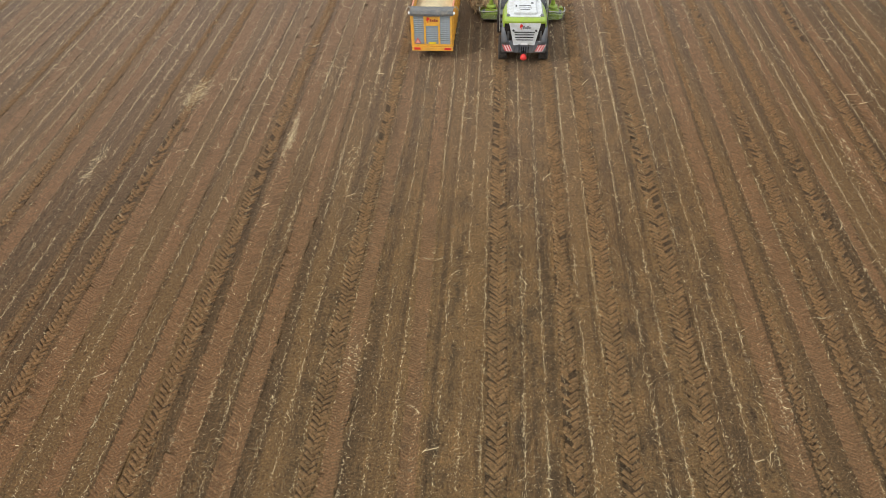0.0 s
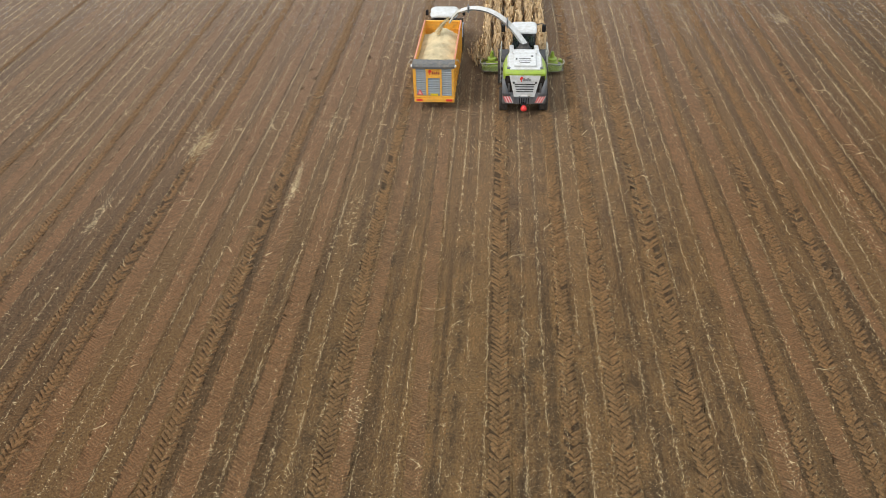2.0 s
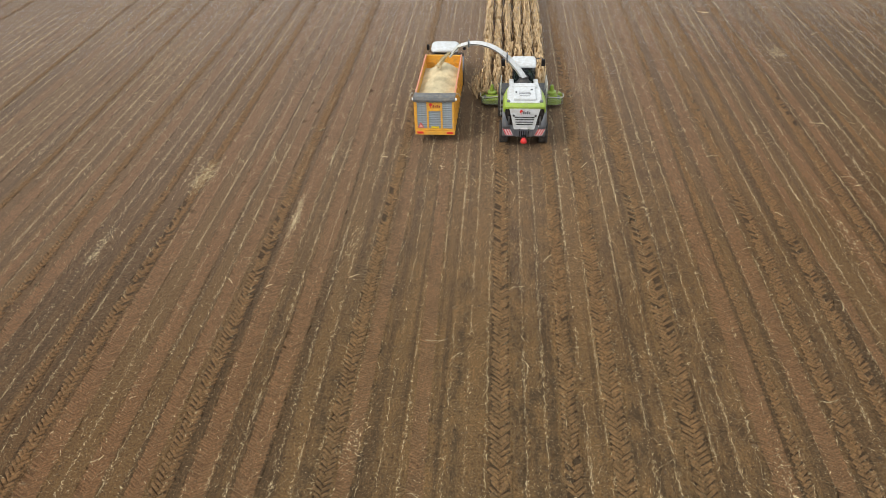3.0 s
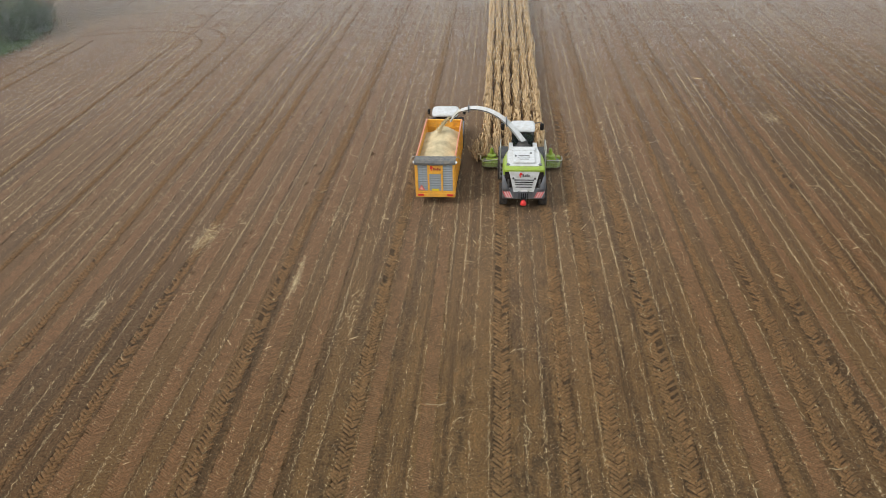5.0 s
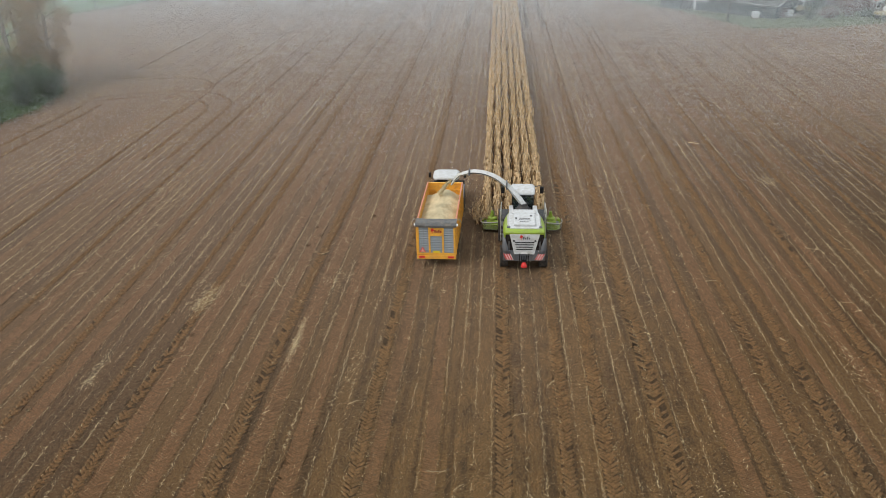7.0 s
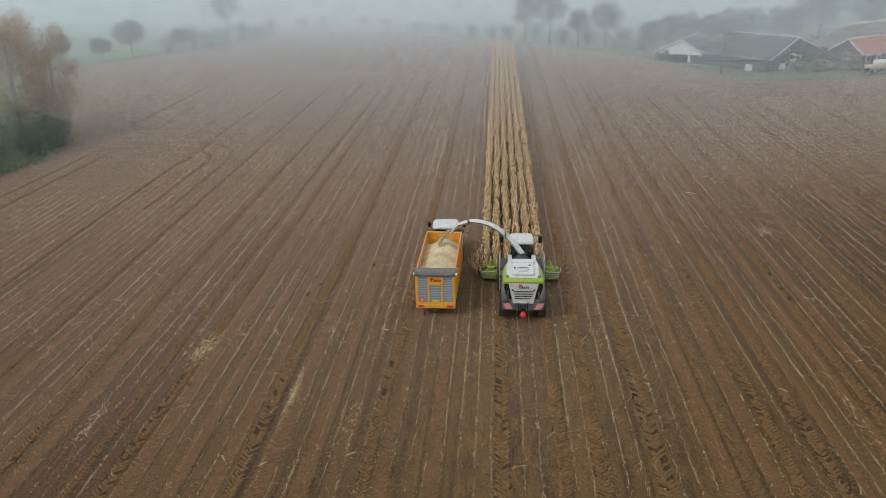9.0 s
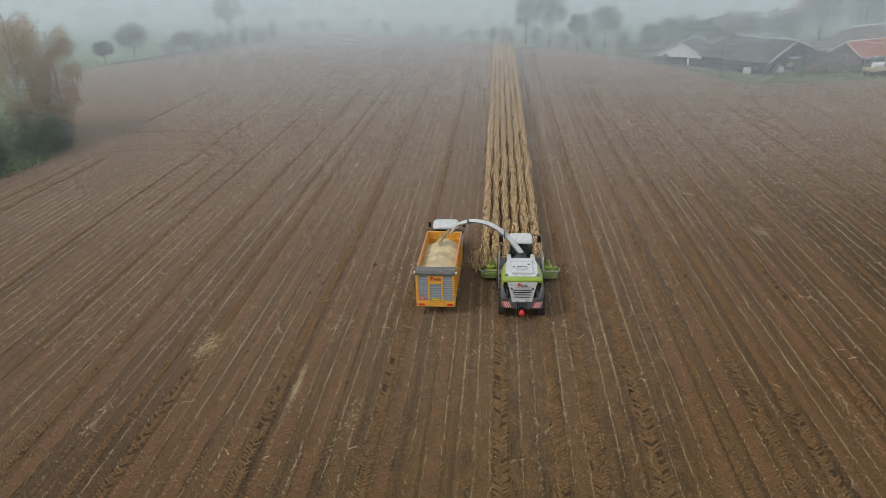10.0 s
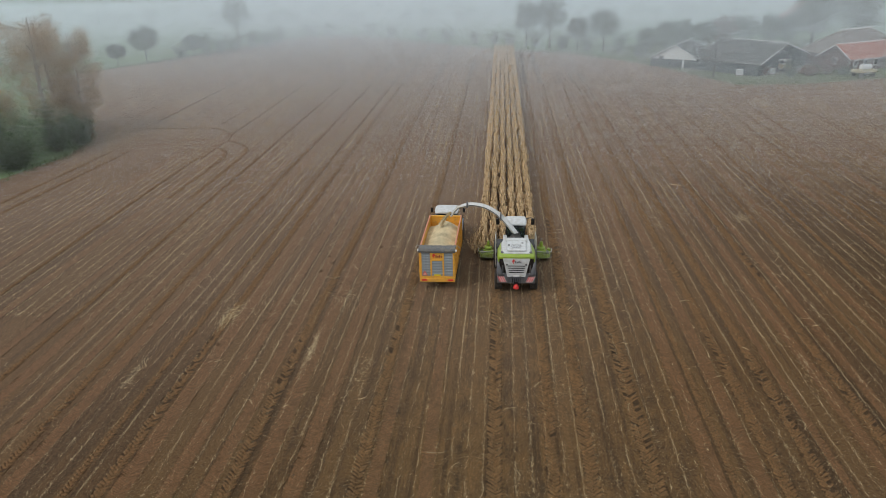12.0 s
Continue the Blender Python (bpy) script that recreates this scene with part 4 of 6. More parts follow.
    for x0, x1, y0, y1 in ((-0.42, 0.42, 5.3, 5.75), (-0.15, 0.15, 5.8, 5.92)):
        bm = bmesh.new()
        box(bm, (x0, y0, 3.62), (x1, y1, 3.655), 0.012)
        part("roof_hatch", bm, M_WHITE, roof)
    bm = bmesh.new()
    lathe(bm, [(0, 0.06), (0.16, 0.055), (0.19, 0.03)], 12, Matrix.Translation((-0.6, 4.8, 3.6)) @ Matrix.Rotation(-math.pi / 2, 4, "Y"))
    part("beacon", bm, M_ORANGE, roof)
    for s in (-1, 1):
        bm = bmesh.new()
        tube(bm, [(s * 0.80, 6.25, 3.35), (s * 1.2, 6.35, 3.42), (s * 1.36, 6.30, 3.36)], 0.03, 6)
        arm = part("mirror_arm", bm, M_DARK, h)
        bm = bmesh.new()
        box(bm, (s * 1.36 - 0.13, 6.20, 2.88), (s * 1.36 + 0.13, 6.34, 3.36), 0.05)
        part("mirror", bm, M_BLACK, arm)
        bm = bmesh.new()
        box(bm, (s * 0.62 - 0.09, 4.50, 3.30), (s * 0.62 + 0.09, 4.60, 3.42), 0.02)
        part("work_light", bm, M_DARK, h)
    # spout: turret, curved chute, flap
    bm = bmesh.new()
    lathe(bm, [(0, 0.42), (0.25, 0.42), (0.45, 0.30), (0.60, 0.28)], 20, Matrix.Translation((0.0, 4.2, 2.45)) @ Matrix.Rotation(-math.pi / 2, 4, "Y"))
    box(bm, (-0.55, 3.75, 2.3), (0.55, 4.6, 2.6), 0.06)
    part("turret", bm, M_DARK, h)
    base, tip = Vector((0.02, 4.15, 2.95)), Vector((-4.15, 5.15, 4.82))
    pts, wid = [], []
    for k in range(19):
        u = k / 18
        flat = base.lerp(tip, u)
        rise = (tip.z - base.z) * (1 - (1 - u) ** 2.6) + 0.25 * math.sin(math.pi * u) - 0.12 * max(0, u - 0.85) / 0.15
        pts.append((flat.x, flat.y, base.z + rise))
        wid.append(0.24 - 0.085 * u)
    bm = bmesh.new()
    tube(bm, pts, wid, 4, 0.9)
    spout = part("spout", bm, M_WHITE, h, "long white arched discharge spout")
    bm = bmesh.new()
    tube(bm, [(x, y - w * 0.86, z - 0.05) for (x, y, z), w in zip(pts[3:17], wid[3:17])], 0.025, 5)
    part("spout_stripe", bm, M_DARK, spout)
    for k in (5, 16):
        bm = bmesh.new()
        x, y, z = pts[k]
        box(bm, (x - 0.05, y - wid[k] - 0.05, z - wid[k] - 0.03), (x + 0.05, y + wid[k] + 0.05, z + wid[k] + 0.04), 0.015)
        part("spout_bracket", bm, M_MID, spout)
    bm = bmesh.new()
    tube(bm, [pts[-1], (-4.38, 5.18, pts[-1][2] - 0.06), (-4.66, 5.20, pts[-1][2] - 0.36), (-4.95, 5.2, pts[-1][2] - 0.80)], [0.14, 0.14, 0.12, 0.09], 4, 0.8)
    part("spout_flap", bm, M_RAIL, spout, "grey hinged end flap")
    bm = bmesh.new()
    lathe(bm, [(0, 0.05), (0.5, 0.05)], 8, Matrix.Translation((0.0, 4.35, 2.9)) @ Matrix.Rotation(-1.9, 4, "Y"))
    part("spout_ram", bm, M_STEEL, spout)
    # maize header
    bm = bmesh.new()
    box(bm, (-1.5, 5.9, 0.45), (1.5, 6.5, 1.15), 0.06)
    box(bm, (-2.7, 6.25, 0.35), (2.7, 6.55, 0.70), 0.05)
    header = part("maize_header", bm, M_MID, h, "row independent maize header")
    for s in (-1, 1):
        bm = bmesh.new()
        lofted(bm, [[(s * 1.55, 6.15, 0.24), (s * 1.55, 6.15, 0.62), (s * 1.55, 7.0, 0.60), (s * 1.55, 7.1, 0.22)],
                    [(s * 1.75, 6.02, 0.24), (s * 1.75, 6.02, 0.60), (s * 1.75, 7.3, 0.56), (s * 1.75, 7.4, 0.20)],
                    [(s * 2.55, 6.06, 0.24), (s * 2.55, 6.06, 0.56), (s * 2.55, 7.2, 0.52), (s * 2.55, 7.3, 0.20)],
                    [(s * 2.78, 6.25, 0.24), (s * 2.78, 6.25, 0.50), (s * 2.78, 6.9, 0.46), (s * 2.78, 7.0, 0.22)]])
        wing = part("header_wing", bm, M_LIME, header, "lime green folding header wing")
        bm = bmesh.new()
        box(bm, (min(s * 1.62, s * 2.5), 6.20, 0.58), (max(s * 1.62, s * 2.5), 6.42, 0.80), 0.06)
        part("gear_cover", bm, M_LIME, wing)
        # a clear band bends round the outer end of the wing
        bend = [(1.55, 5.84), (1.9, 5.80), (2.4, 5.80), (2.70, 5.86), (2.86, 6.02), (2.92, 6.3), (2.92, 6.8)]
        bm = bmesh.new()
        lofted(bm, [[(s * x, y, 0.30), (s * x, y, 0.92 - 0.03 * k), (s * x * 0.99, y + 0.02, 0.92 - 0.03 * k), (s * x * 0.99, y + 0.02, 0.30)] for k, (x, y) in enumerate(bend)])
        part("crop_guard", bm, M_GUARD, wing, "scuffed clear plastic crop guard")
        bm = bmesh.new()
        tube(bm, [(s * x, y, 0.93 - 0.03 * k) for k, (x, y) in enumerate(bend)], 0.028, 6)
        part("guard_rail", bm, M_RAIL, wing)
        bm = bmesh.new()
        lathe(bm, [(0, 0.34), (0.10, 0.32), (0.16, 0.16), (0.55, 0.10), (0.60, 0.02)], 14, Matrix.Translation((s * 2.10, 6.6, 0.85)) @ Matrix.Rotation(-math.pi / 2, 4, "Y"))
        part("feed_cone", bm, M_LIME, wing)
        bm = bmesh.new()
        for k in range(2):
            tube(bm, [(s * (1.5 + 0.35 * k), 6.6, 1.0), (s * (1.7 + 0.4 * k), 7.2, 1.35), (s * (1.8 + 0.4 * k), 7.8, 1.2)], 0.018, 5)
        part("deflector_bar", bm, M_MID, header)
    for k in range(9):
        x = -2.72 + 0.68 * k
        bm = bmesh.new()
        lofted(bm, [[(x - 0.16, 7.0, 0.18), (x - 0.14, 7.0, 0.62), (x + 0.14, 7.0, 0.62), (x + 0.16, 7.0, 0.18)],
                    [(x - 0.11, 7.7, 0.14), (x - 0.09, 7.7, 0.44), (x + 0.09, 7.7, 0.44), (x + 0.11, 7.7, 0.14)],
                    [(x - 0.02, 8.25, 0.10), (x - 0.02, 8.25, 0.16), (x + 0.02, 8.25, 0.16), (x + 0.02, 8.25, 0.10)]])
        part("crop_divider", bm, M_LIME, header)
    for k in range(4):
        bm = bmesh.new()
        x = -2.05 + 1.367 * k
        lathe(bm, [(0, 0.62), (0.05, 0.62), (0.08, 0.3), (0.4, 0.28)], 24, Matrix.Translation((x, 7.0, 0.22)) @ Matrix.Rotation(-math.pi / 2, 4, "Y"))
        part("cutting_drum", bm, M_DARK, header)
    # true length: the body behind the front axle is a little shorter
    for ob in h.children_recursive:
        if ob.parent is h and ob.matrix_basis.translation.length > 0:
            y = ob.location.y
            ob.location.y = y + 0.32 * (1 - y / 5) if y < 5 else y
        elif ob.name.split(".")[0] not in ("rim", "tyre"):
            for v in ob.data.vertices:
                v.co.y += 0.32 * (1 - v.co.y / 5) if v.co.y < 5 else 0.0
    return h


def build_trailer(m):
    t = thing("silage_trailer", "orange silage trailer heaped with chopped maize", "trailer", m)
    W, L, FLOOR, TOP = 1.25, 6.7, 0.95, 3.02
    bm = bmesh.new()
    box(bm, (-W + 0.05, 0.1, FLOOR - 0.08), (W - 0.05, L, FLOOR), 0.01)
    for s in (-1, 1):
        box(bm, (s * 0.55 - 0.07, 0.15, 0.66), (s * 0.55 + 0.07, L, 0.90), 0.01)
    part("floor", bm, M_ORANGE, t)
    for s in (-1, 1):
        bm = bmesh.new()
        box(bm, (min(s * W, s * (W - 0.04)), 0.05, FLOOR), (max(s * W, s * (W - 0.04)), L, TOP - 0.10), 0.008)
        side = part("side_wall", bm, M_ORANGE, t, "orange steel side wall")
        for k in range(9):
            bm = bmesh.new()
            y = 0.12 + k * (L - 0.2) / 8
            box(bm, (s * (W + 0.035) - 0.04, y - 0.05, FLOOR - 0.15), (s * (W + 0.035) + 0.04, y + 0.05, TOP - 0.06), 0.01)
            part("stanchion", bm, M_ORANGE, side)
        bm = bmesh.new()
        box(bm, (s * W - 0.05, 0.0, TOP - 0.09), (s * W + 0.05, L + 0.02, TOP + 0.03), 0.02)
        part("top_rail", bm, M_REDRAIL, side, "scuffed faded red top rail")
        bm = bmesh.new()
        for z in (1.45, 2.1, 2.6):
            box(bm, (s * (W + 0.02) - 0.025, 0.1, z), (s * (W + 0.02) + 0.025, L, z + 0.06), 0.008)
        part("side_rib", bm, M_ORANGE, side)
    # front wall with mesh band on top
    bm = bmesh.new()
    box(bm, (-W, L, FLOOR), (W, L + 0.06, 2.90), 0.01)
    for x in (-0.6, 0.0, 0.6):
        box(bm, (x - 0.05, L - 0.06, FLOOR), (x + 0.05, L, 2.95), 0.01)
    for z in (1.9, 2.45, 2.95):
        box(bm, (-W, L - 0.04, z - 0.05), (W, L + 0.08, z + 0.05), 0.012)
    front = part("front_wall", bm, M_ORANGE, t)
    for k in range(24):
        bm = bmesh.new()
        x = -W + 0.08 + k * (2 * W - 0.16) / 23
        box(bm, (x - 0.008, L + 0.01, 2.5), (x + 0.008, L + 0.026, 2.9))
        part("mesh_bar", bm, M_ORANGE, front)
    # rear door: orange frame, grey ribbed sheets, emblem plate
    bm = bmesh.new()
    for x0, x1 in ((-W, -W + 0.13), (W - 0.13, W), (-0.50, -0.38), (0.38, 0.50)):
        box(bm, (x0, -0.05, 0.86), (x1, 0.05, TOP - 0.14), 0.012)
    box(bm, (-W + 0.13, -0.045, 0.86), (-0.50, 0.045, 0.98), 0.01)
    box(bm, (0.50, -0.045, 0.86), (W - 0.13, 0.045, 0.98), 0.01)
    box(bm, (-0.38, -0.045, 0.86), (0.38, 0.045, 0.98), 0.01)
    box(bm, (-0.38, -0.045, 2.16), (0.38, 0.045, 2.28), 0.01)
    door = part("rear_door", bm, M_ORANGE, t, "orange framed hinged rear door")
    for x0, x1, z1, rows in ((-W + 0.13, -0.50, 2.80, 15), (0.50, W - 0.13, 2.80, 15), (-0.38, 0.38, 2.16, 10)):
        bm = bmesh.new()
        box(bm, (x0, 0.002, 0.98), (x1, 0.03, z1))
        panel = part("ribbed_panel", bm, M_CORRUG, door, "grey corrugated steel panel")
        step = (z1 - 0.98) / rows
        shared = None
        for k in range(rows):
            if shared is None:
                bm = bmesh.new()
                prism(bm, [(0.0, 0), (-0.020, step * 0.2), (-0.026, step * 0.5), (-0.020, step * 0.75), (0.0, step * 0.92)], x0, x1)
                rib = part("rib", bm, M_CORRUG, panel)
                shared = rib.data
            else:
                rib = part_of("rib", shared, M_CORRUG, panel)
            rib.location.z = 0.98 + k * step
    bm = bmesh.new()
    box(bm, (-0.385, -0.03, 2.28), (0.385, 0.03, 2.80), 0.01)
    plate = part("emblem_plate", bm, M_ORANGE, door)
    emblem(plate, (0.02, -0.032, 2.52), Matrix.Rotation(radians(90), 4, "X"), 0.76, M_REDINK)
    bm = bmesh.new()
    box(bm, (-0.24, -0.052, 1.01), (0.24, -0.026, 1.13), 0.006)
    part("number_plate", bm, M_YELLOW, door)
    # bumper beam and lamps
    bm = bmesh.new()
    box(bm, (-W - 0.03, -0.10, 0.58), (W + 0.03, 0.12, 0.84), 0.02)
    beam = part("rear_beam", bm, M_ORANGE, t)
    for s in (-1, 1):
        bm = bmesh.new()
        box(bm, (s * 0.95 - 0.20, -0.125, 0.66), (s * 0.95 + 0.20, -0.095, 0.80), 0.01)
        part("tail_lamp", bm, M_RED, beam)
    bm = bmesh.new()
    prism(bm, [(-0.20, 0), (0.20, 0), (0.0, 0.36)], -0.012, 0.012, 0.006, Matrix.Translation((-0.90, -0.055, 1.05)) @ Matrix.Rotation(-math.pi / 2, 4, "Z"))
    tri = part("slow_vehicle_triangle", bm, M_RED, door, "red triangle with pale centre")
    bm = bmesh.new()
    prism(bm, [(-0.13, 0.035), (0.13, 0.035), (0.0, 0.27)], -0.008, 0.008, 0, Matrix.Translation((-0.90, -0.072, 1.05)) @ Matrix.Rotation(-math.pi / 2, 4, "Z"))
    part("triangle_centre", bm, M_PINK, tri)
    # rolled tarpaulin over the tail
    bm = bmesh.new()
    prof = [(-0.10, 2.80), (-0.14, 2.95), (-0.06, 3.10), (0.10, 3.13), (0.30, 3.07), (0.62, 3.08), (0.64, 3.05), (0.30, 3.02), (0.16, 2.86), (0.04, 2.80)]
    rng = random.Random(4)
    secs = []
    for k in range(22):
        x = -1.32 + 2.64 * k / 21
        secs.append([(x, y + rng.uniform(-0.015, 0.015), z + rng.uniform(-0.015, 0.015) - 0.03 * math.sin(math.pi * k / 21)) for y, z in prof])
    lofted(bm, secs)
    tarp = part("tarpaulin", bm, M_TARP, t, "dusty dark grey rolled tarpaulin")
    for s in (-1, 1):
        bm = bmesh.new()
        lathe(bm, [(-0.04, 0.09), (0.05, 0.085), (0.07, 0.05)], 12, Matrix.Translation((s * 1.36, -0.02, 2.94)))
        part("roller_cap", bm, M_REFLWHITE, tarp)
        bm = bmesh.new()
        tube(bm, [(s * 1.36, 0.35, 3.1), (s * 1.45, 0.5, 3.12), (s * 1.62, 0.55, 2.85)], 0.022, 5)
        part("tarp_arm", bm, M_RAIL, tarp)
    # running gear
    for s in (-1, 1):
        for y in (1.7, 3.2):
            wheel(t, s * 0.98, y, 0.58, 0.5, M_ORANGE, 22)
        bm = bmesh.new()
        prism(bm, [(1.0, 1.0), (1.2, 1.22), (3.7, 1.22), (3.9, 1.0), (3.86, 0.98), (3.68, 1.18), (1.22, 1.18), (1.04, 0.98)], s * 0.98 - 0.27, s * 0.98 + 0.27, 0)
        part("mudguard", bm, M_ORANGE, t)
    bm = bmesh.new()
    for s in (-1, 1):
        tube(bm, [(s * 0.5, L - 0.6, 0.75), (s * 0.12, L + 1.5, 0.62), (0, L + 1.9, 0.6)], 0.08, 8)
    for y in (1.7, 3.2):
        box(bm, (-0.9, y - 0.07, 0.52), (0.9, y + 0.07, 0.66), 0.02)
    part("drawbar", bm, M_ORANGE, t)
    return t


def build_load(m):
    """The heap of chopped maize in the trailer, with loose flakes on it, and the jet that falls on it."""
    rng = np.random.default_rng(8)
    nx, ny = 46, 110
    x, y = np.meshgrid(np.linspace(-1.2, 1.2, nx), np.linspace(0.25, 6.62, ny))
    peak = 0.62 * np.exp(-((x - 0.25) / 0.85) ** 2 - ((y - 5.0) / 0.85) ** 2) + 0.42 * np.exp(-((x) / 0.95) ** 2 - ((y - 2.6) / 1.7) ** 2)
    z = 2.36 + peak + 0.10 * np.cos(x / 1.2 * 1.4) + np.where(y < 1.2, 0.30 * (1.2 - y), 0) * 0.6 - 0.45 * np.clip((y - 5.7) / 0.9, 0, 1)
    rough = np.array([noise.fractal((a * 2.2, b * 2.2, 0.0), 0.8, 2.0, 5) for a, b in zip(x.ravel(), y.ravel())]).reshape(x.shape)
    z = z + 0.05 * rough
    v = np.stack([x, y, z], 2).reshape(-1, 3)
    idx = np.arange(nx * ny).reshape(ny, nx)
    a, b, c, e = idx[:-1, :-1].ravel(), idx[:-1, 1:].ravel(), idx[1:, 1:].ravel(), idx[1:, :-1].ravel()
    tris = np.concatenate([np.stack([a, b, c], 1), np.stack([a, c, e], 1)])
    n = 9000
    pick = rng.integers(0, len(v), n)
    where = v[pick] + np.stack([rng.normal(0, 0.03, n), rng.normal(0, 0.03, n), rng.uniform(0.0, 0.02, n)], 1)
    where[:, 0] = np.clip(where[:, 0], -1.18, 1.18)
    long = rng.uniform(0.015, 0.045, n)
    flakes = strewn(BLADE, where, turns(rng.uniform(0, 6.3, n), rng.normal(0, 0.5, n), rng.normal(0, 0.5, n)), np.stack([long, long * 0.4, long * 0.3], 1))
    heap = part_of("maize_heap", mesh_of("maize_heap", *joined([(v, tris), flakes])), M_CHOP, None, "", False)
    heap.matrix_basis = m
    tagged(heap, "heaped pale chopped maize filling the trailer", "silage", kind="stuff")


def build_jet(start, end):
    """The falling jet: a ragged core wrapped in flying flakes."""
    rng = np.random.default_rng(9)
    start, end = np.array(start), np.array(end)
    n = 2600
    u = rng.random(n)
    line = start + (end - start) * u[:, None]
    line[:, 2] += 0.10 * np.sin(np.pi * u)
    where = line + rng.normal(0, 1, (n, 3)) * (0.03 + 0.05 * u)[:, None]
    long = rng.uniform(0.03, 0.08, n)
    flakes = strewn(BLADE, where, turns(rng.uniform(0, 6.3, n), rng.uniform(0, 6.3, n), rng.uniform(0, 6.3, n)), np.stack([long, long * 0.45, long * 0.3], 1))
    ring, core = 8, []
    for k in range(13):
        c = start + (end - start) * k / 12 + np.array([0, 0, 0.10 * math.sin(math.pi * k / 12)])
        for j in range(ring):
            a = 2 * math.pi * j / ring
            r = (0.065 + 0.007 * k) * rng.uniform(0.75, 1.25)
            core.append(c + np.array([r * math.cos(a), r * math.sin(a), 0]))
    tris = []
    for k in range(12):
        for j in range(ring):
            a, b, c, d = k * ring + j, k * ring + (j + 1) % ring, (k + 1) * ring + (j + 1) % ring, (k + 1) * ring + j
            tris += [(a, b, c), (a, c, d)]
    v, f = joined([(np.array(core), np.array(tris)), flakes])
    tagged(part_of("maize_jet", mesh_of("maize_jet", v, f), M_CHOP), "jet of chopped maize falling from the spout", "silage", kind="stuff")


def build_tractor(m):
    t = thing("tractor", "white roofed tractor coupled to the silage trailer", "tractor", m)
    bm = bmesh.new()
    box(bm, (-0.35, 0.0, 0.6), (0.35, 3.9, 1.15), 0.06)
    box(bm, (-0.9, 0.65, 0.8), (0.9, 0.95, 1.1), 0.05)
    box(bm, (-0.8, 3.2, 0.6), (0.8, 3.4, 0.8), 0.04)
    part("chassis", bm, M_DARK, t)
    bm = bmesh.new()
    lofted(bm, [[(-0.42, 1.95, 1.1), (-0.42, 1.95, 1.85), (-0.3, 1.95, 1.98), (0.3, 1.95, 1.98), (0.42, 1.95, 1.85), (0.42, 1.95, 1.1)],
                [(-0.40, 3.3, 1.05), (-0.40, 3.3, 1.72), (-0.28, 3.3, 1.85), (0.28, 3.3, 1.85), (0.40, 3.3, 1.72), (0.40, 3.3, 1.05)],
                [(-0.30, 4.0, 1.0), (-0.30, 4.0, 1.45), (-0.2, 4.0, 1.6), (0.2, 4.0, 1.6), (0.30, 4.0, 1.45), (0.30, 4.0, 1.0)]])
    part("bonnet", bm, M_BLUE, t, "blue grey bonnet")
    bm = bmesh.new()
    lofted(bm, [[(-0.80, -0.10, 1.2), (-0.84, 0.05, 2.62), (0.84, 0.05, 2.62), (0.80, -0.10, 1.2)],
                [(-0.86, 1.2, 1.2), (-0.88, 1.2, 2.66), (0.88, 1.2, 2.66), (0.86, 1.2, 1.2)],
                [(-0.60, 1.95, 1.2), (-0.72, 1.85, 2.66), (0.72, 1.85, 2.66), (0.60, 1.95, 1.2)]])
    cab = part("cab", bm, M_BLACK, t, "dark glazed tractor cab")
    for x0, x1 in ((-0.70, -0.02), (0.02, 0.70)):
        bm = bmesh.new()
        box(bm, (x0, -0.075, 1.85), (x1, -0.055, 2.50), 0.006)
        part("rear_pane", bm, M_GLASS, cab)
    bm = bmesh.new()
    lofted(bm, [[(-w, y, 2.66), (-w - 0.02, y, z - 0.12), (-w + 0.06, y, z - 0.04), (-w + 0.20, y, z), (w - 0.20, y, z), (w - 0.06, y, z - 0.04), (w + 0.02, y, z - 0.12), (w, y, 2.66)]
                for y, w, z in ((0.10, 0.74, 2.80), (0.18, 0.86, 2.85), (0.45, 0.93, 2.92), (1.35, 0.93, 2.93), (1.62, 0.86, 2.88), (1.72, 0.72, 2.80))])
    roof = part("cab_roof", bm, M_WHITE, t, "white rounded cab roof", True)
    for s in (-1, 1):
        wheel(t, s * 0.98, 0.8, 0.92, 0.62, M_WHITE, 20)
        wheel(t, s * 0.92, 3.3, 0.66, 0.5, M_WHITE, 18)
        bm = bmesh.new()
        prism(bm, [(-0.25, 1.45), (0.1, 1.88), (0.9, 2.0), (1.6, 1.75), (1.6, 1.68), (0.88, 1.93), (0.12, 1.80), (-0.2, 1.42)], s * 0.98 - 0.34, s * 0.98 + 0.34, 0.015)
        part("rear_fender", bm, M_BLUE, t)
        bm = bmesh.new()
        tube(bm, [(s * 0.88, 1.8, 2.5), (s * 1.25, 1.85, 2.55)], 0.02, 5)
        arm = part("mirror_arm", bm, M_DARK, t)
        bm = bmesh.new()
        box(bm, (s * 1.3 - 0.10, 1.82, 2.15), (s * 1.3 + 0.10, 1.90, 2.55), 0.03)
        part("mirror", bm, M_BLACK, arm)
        bm = bmesh.new()
        box(bm, (s * 0.74 - 0.10, -0.05, 2.56), (s * 0.74 + 0.10, 0.06, 2.68), 0.02)
        part("work_light", bm, M_DARK, cab)
    return t


HARV = pose(0.33, HARV_Y, 0) @ Matrix.Diagonal((0.955, 1, 1, 1))
TRAIL = pose(-5.12, TRAIL_Y, 0, 0, 0, -1.0) @ Matrix.Diagonal((0.965, 1, 1.0, 1))
build_harvester(HARV)
build_trailer(TRAIL)
build_load(TRAIL)
build_tractor(pose(-5.05, TRAIL_Y + 7.9, 0))
build_jet((-4.42, HARV_Y + 5.2, 4.22), (-5.22, HARV_Y + 5.5, 3.10))


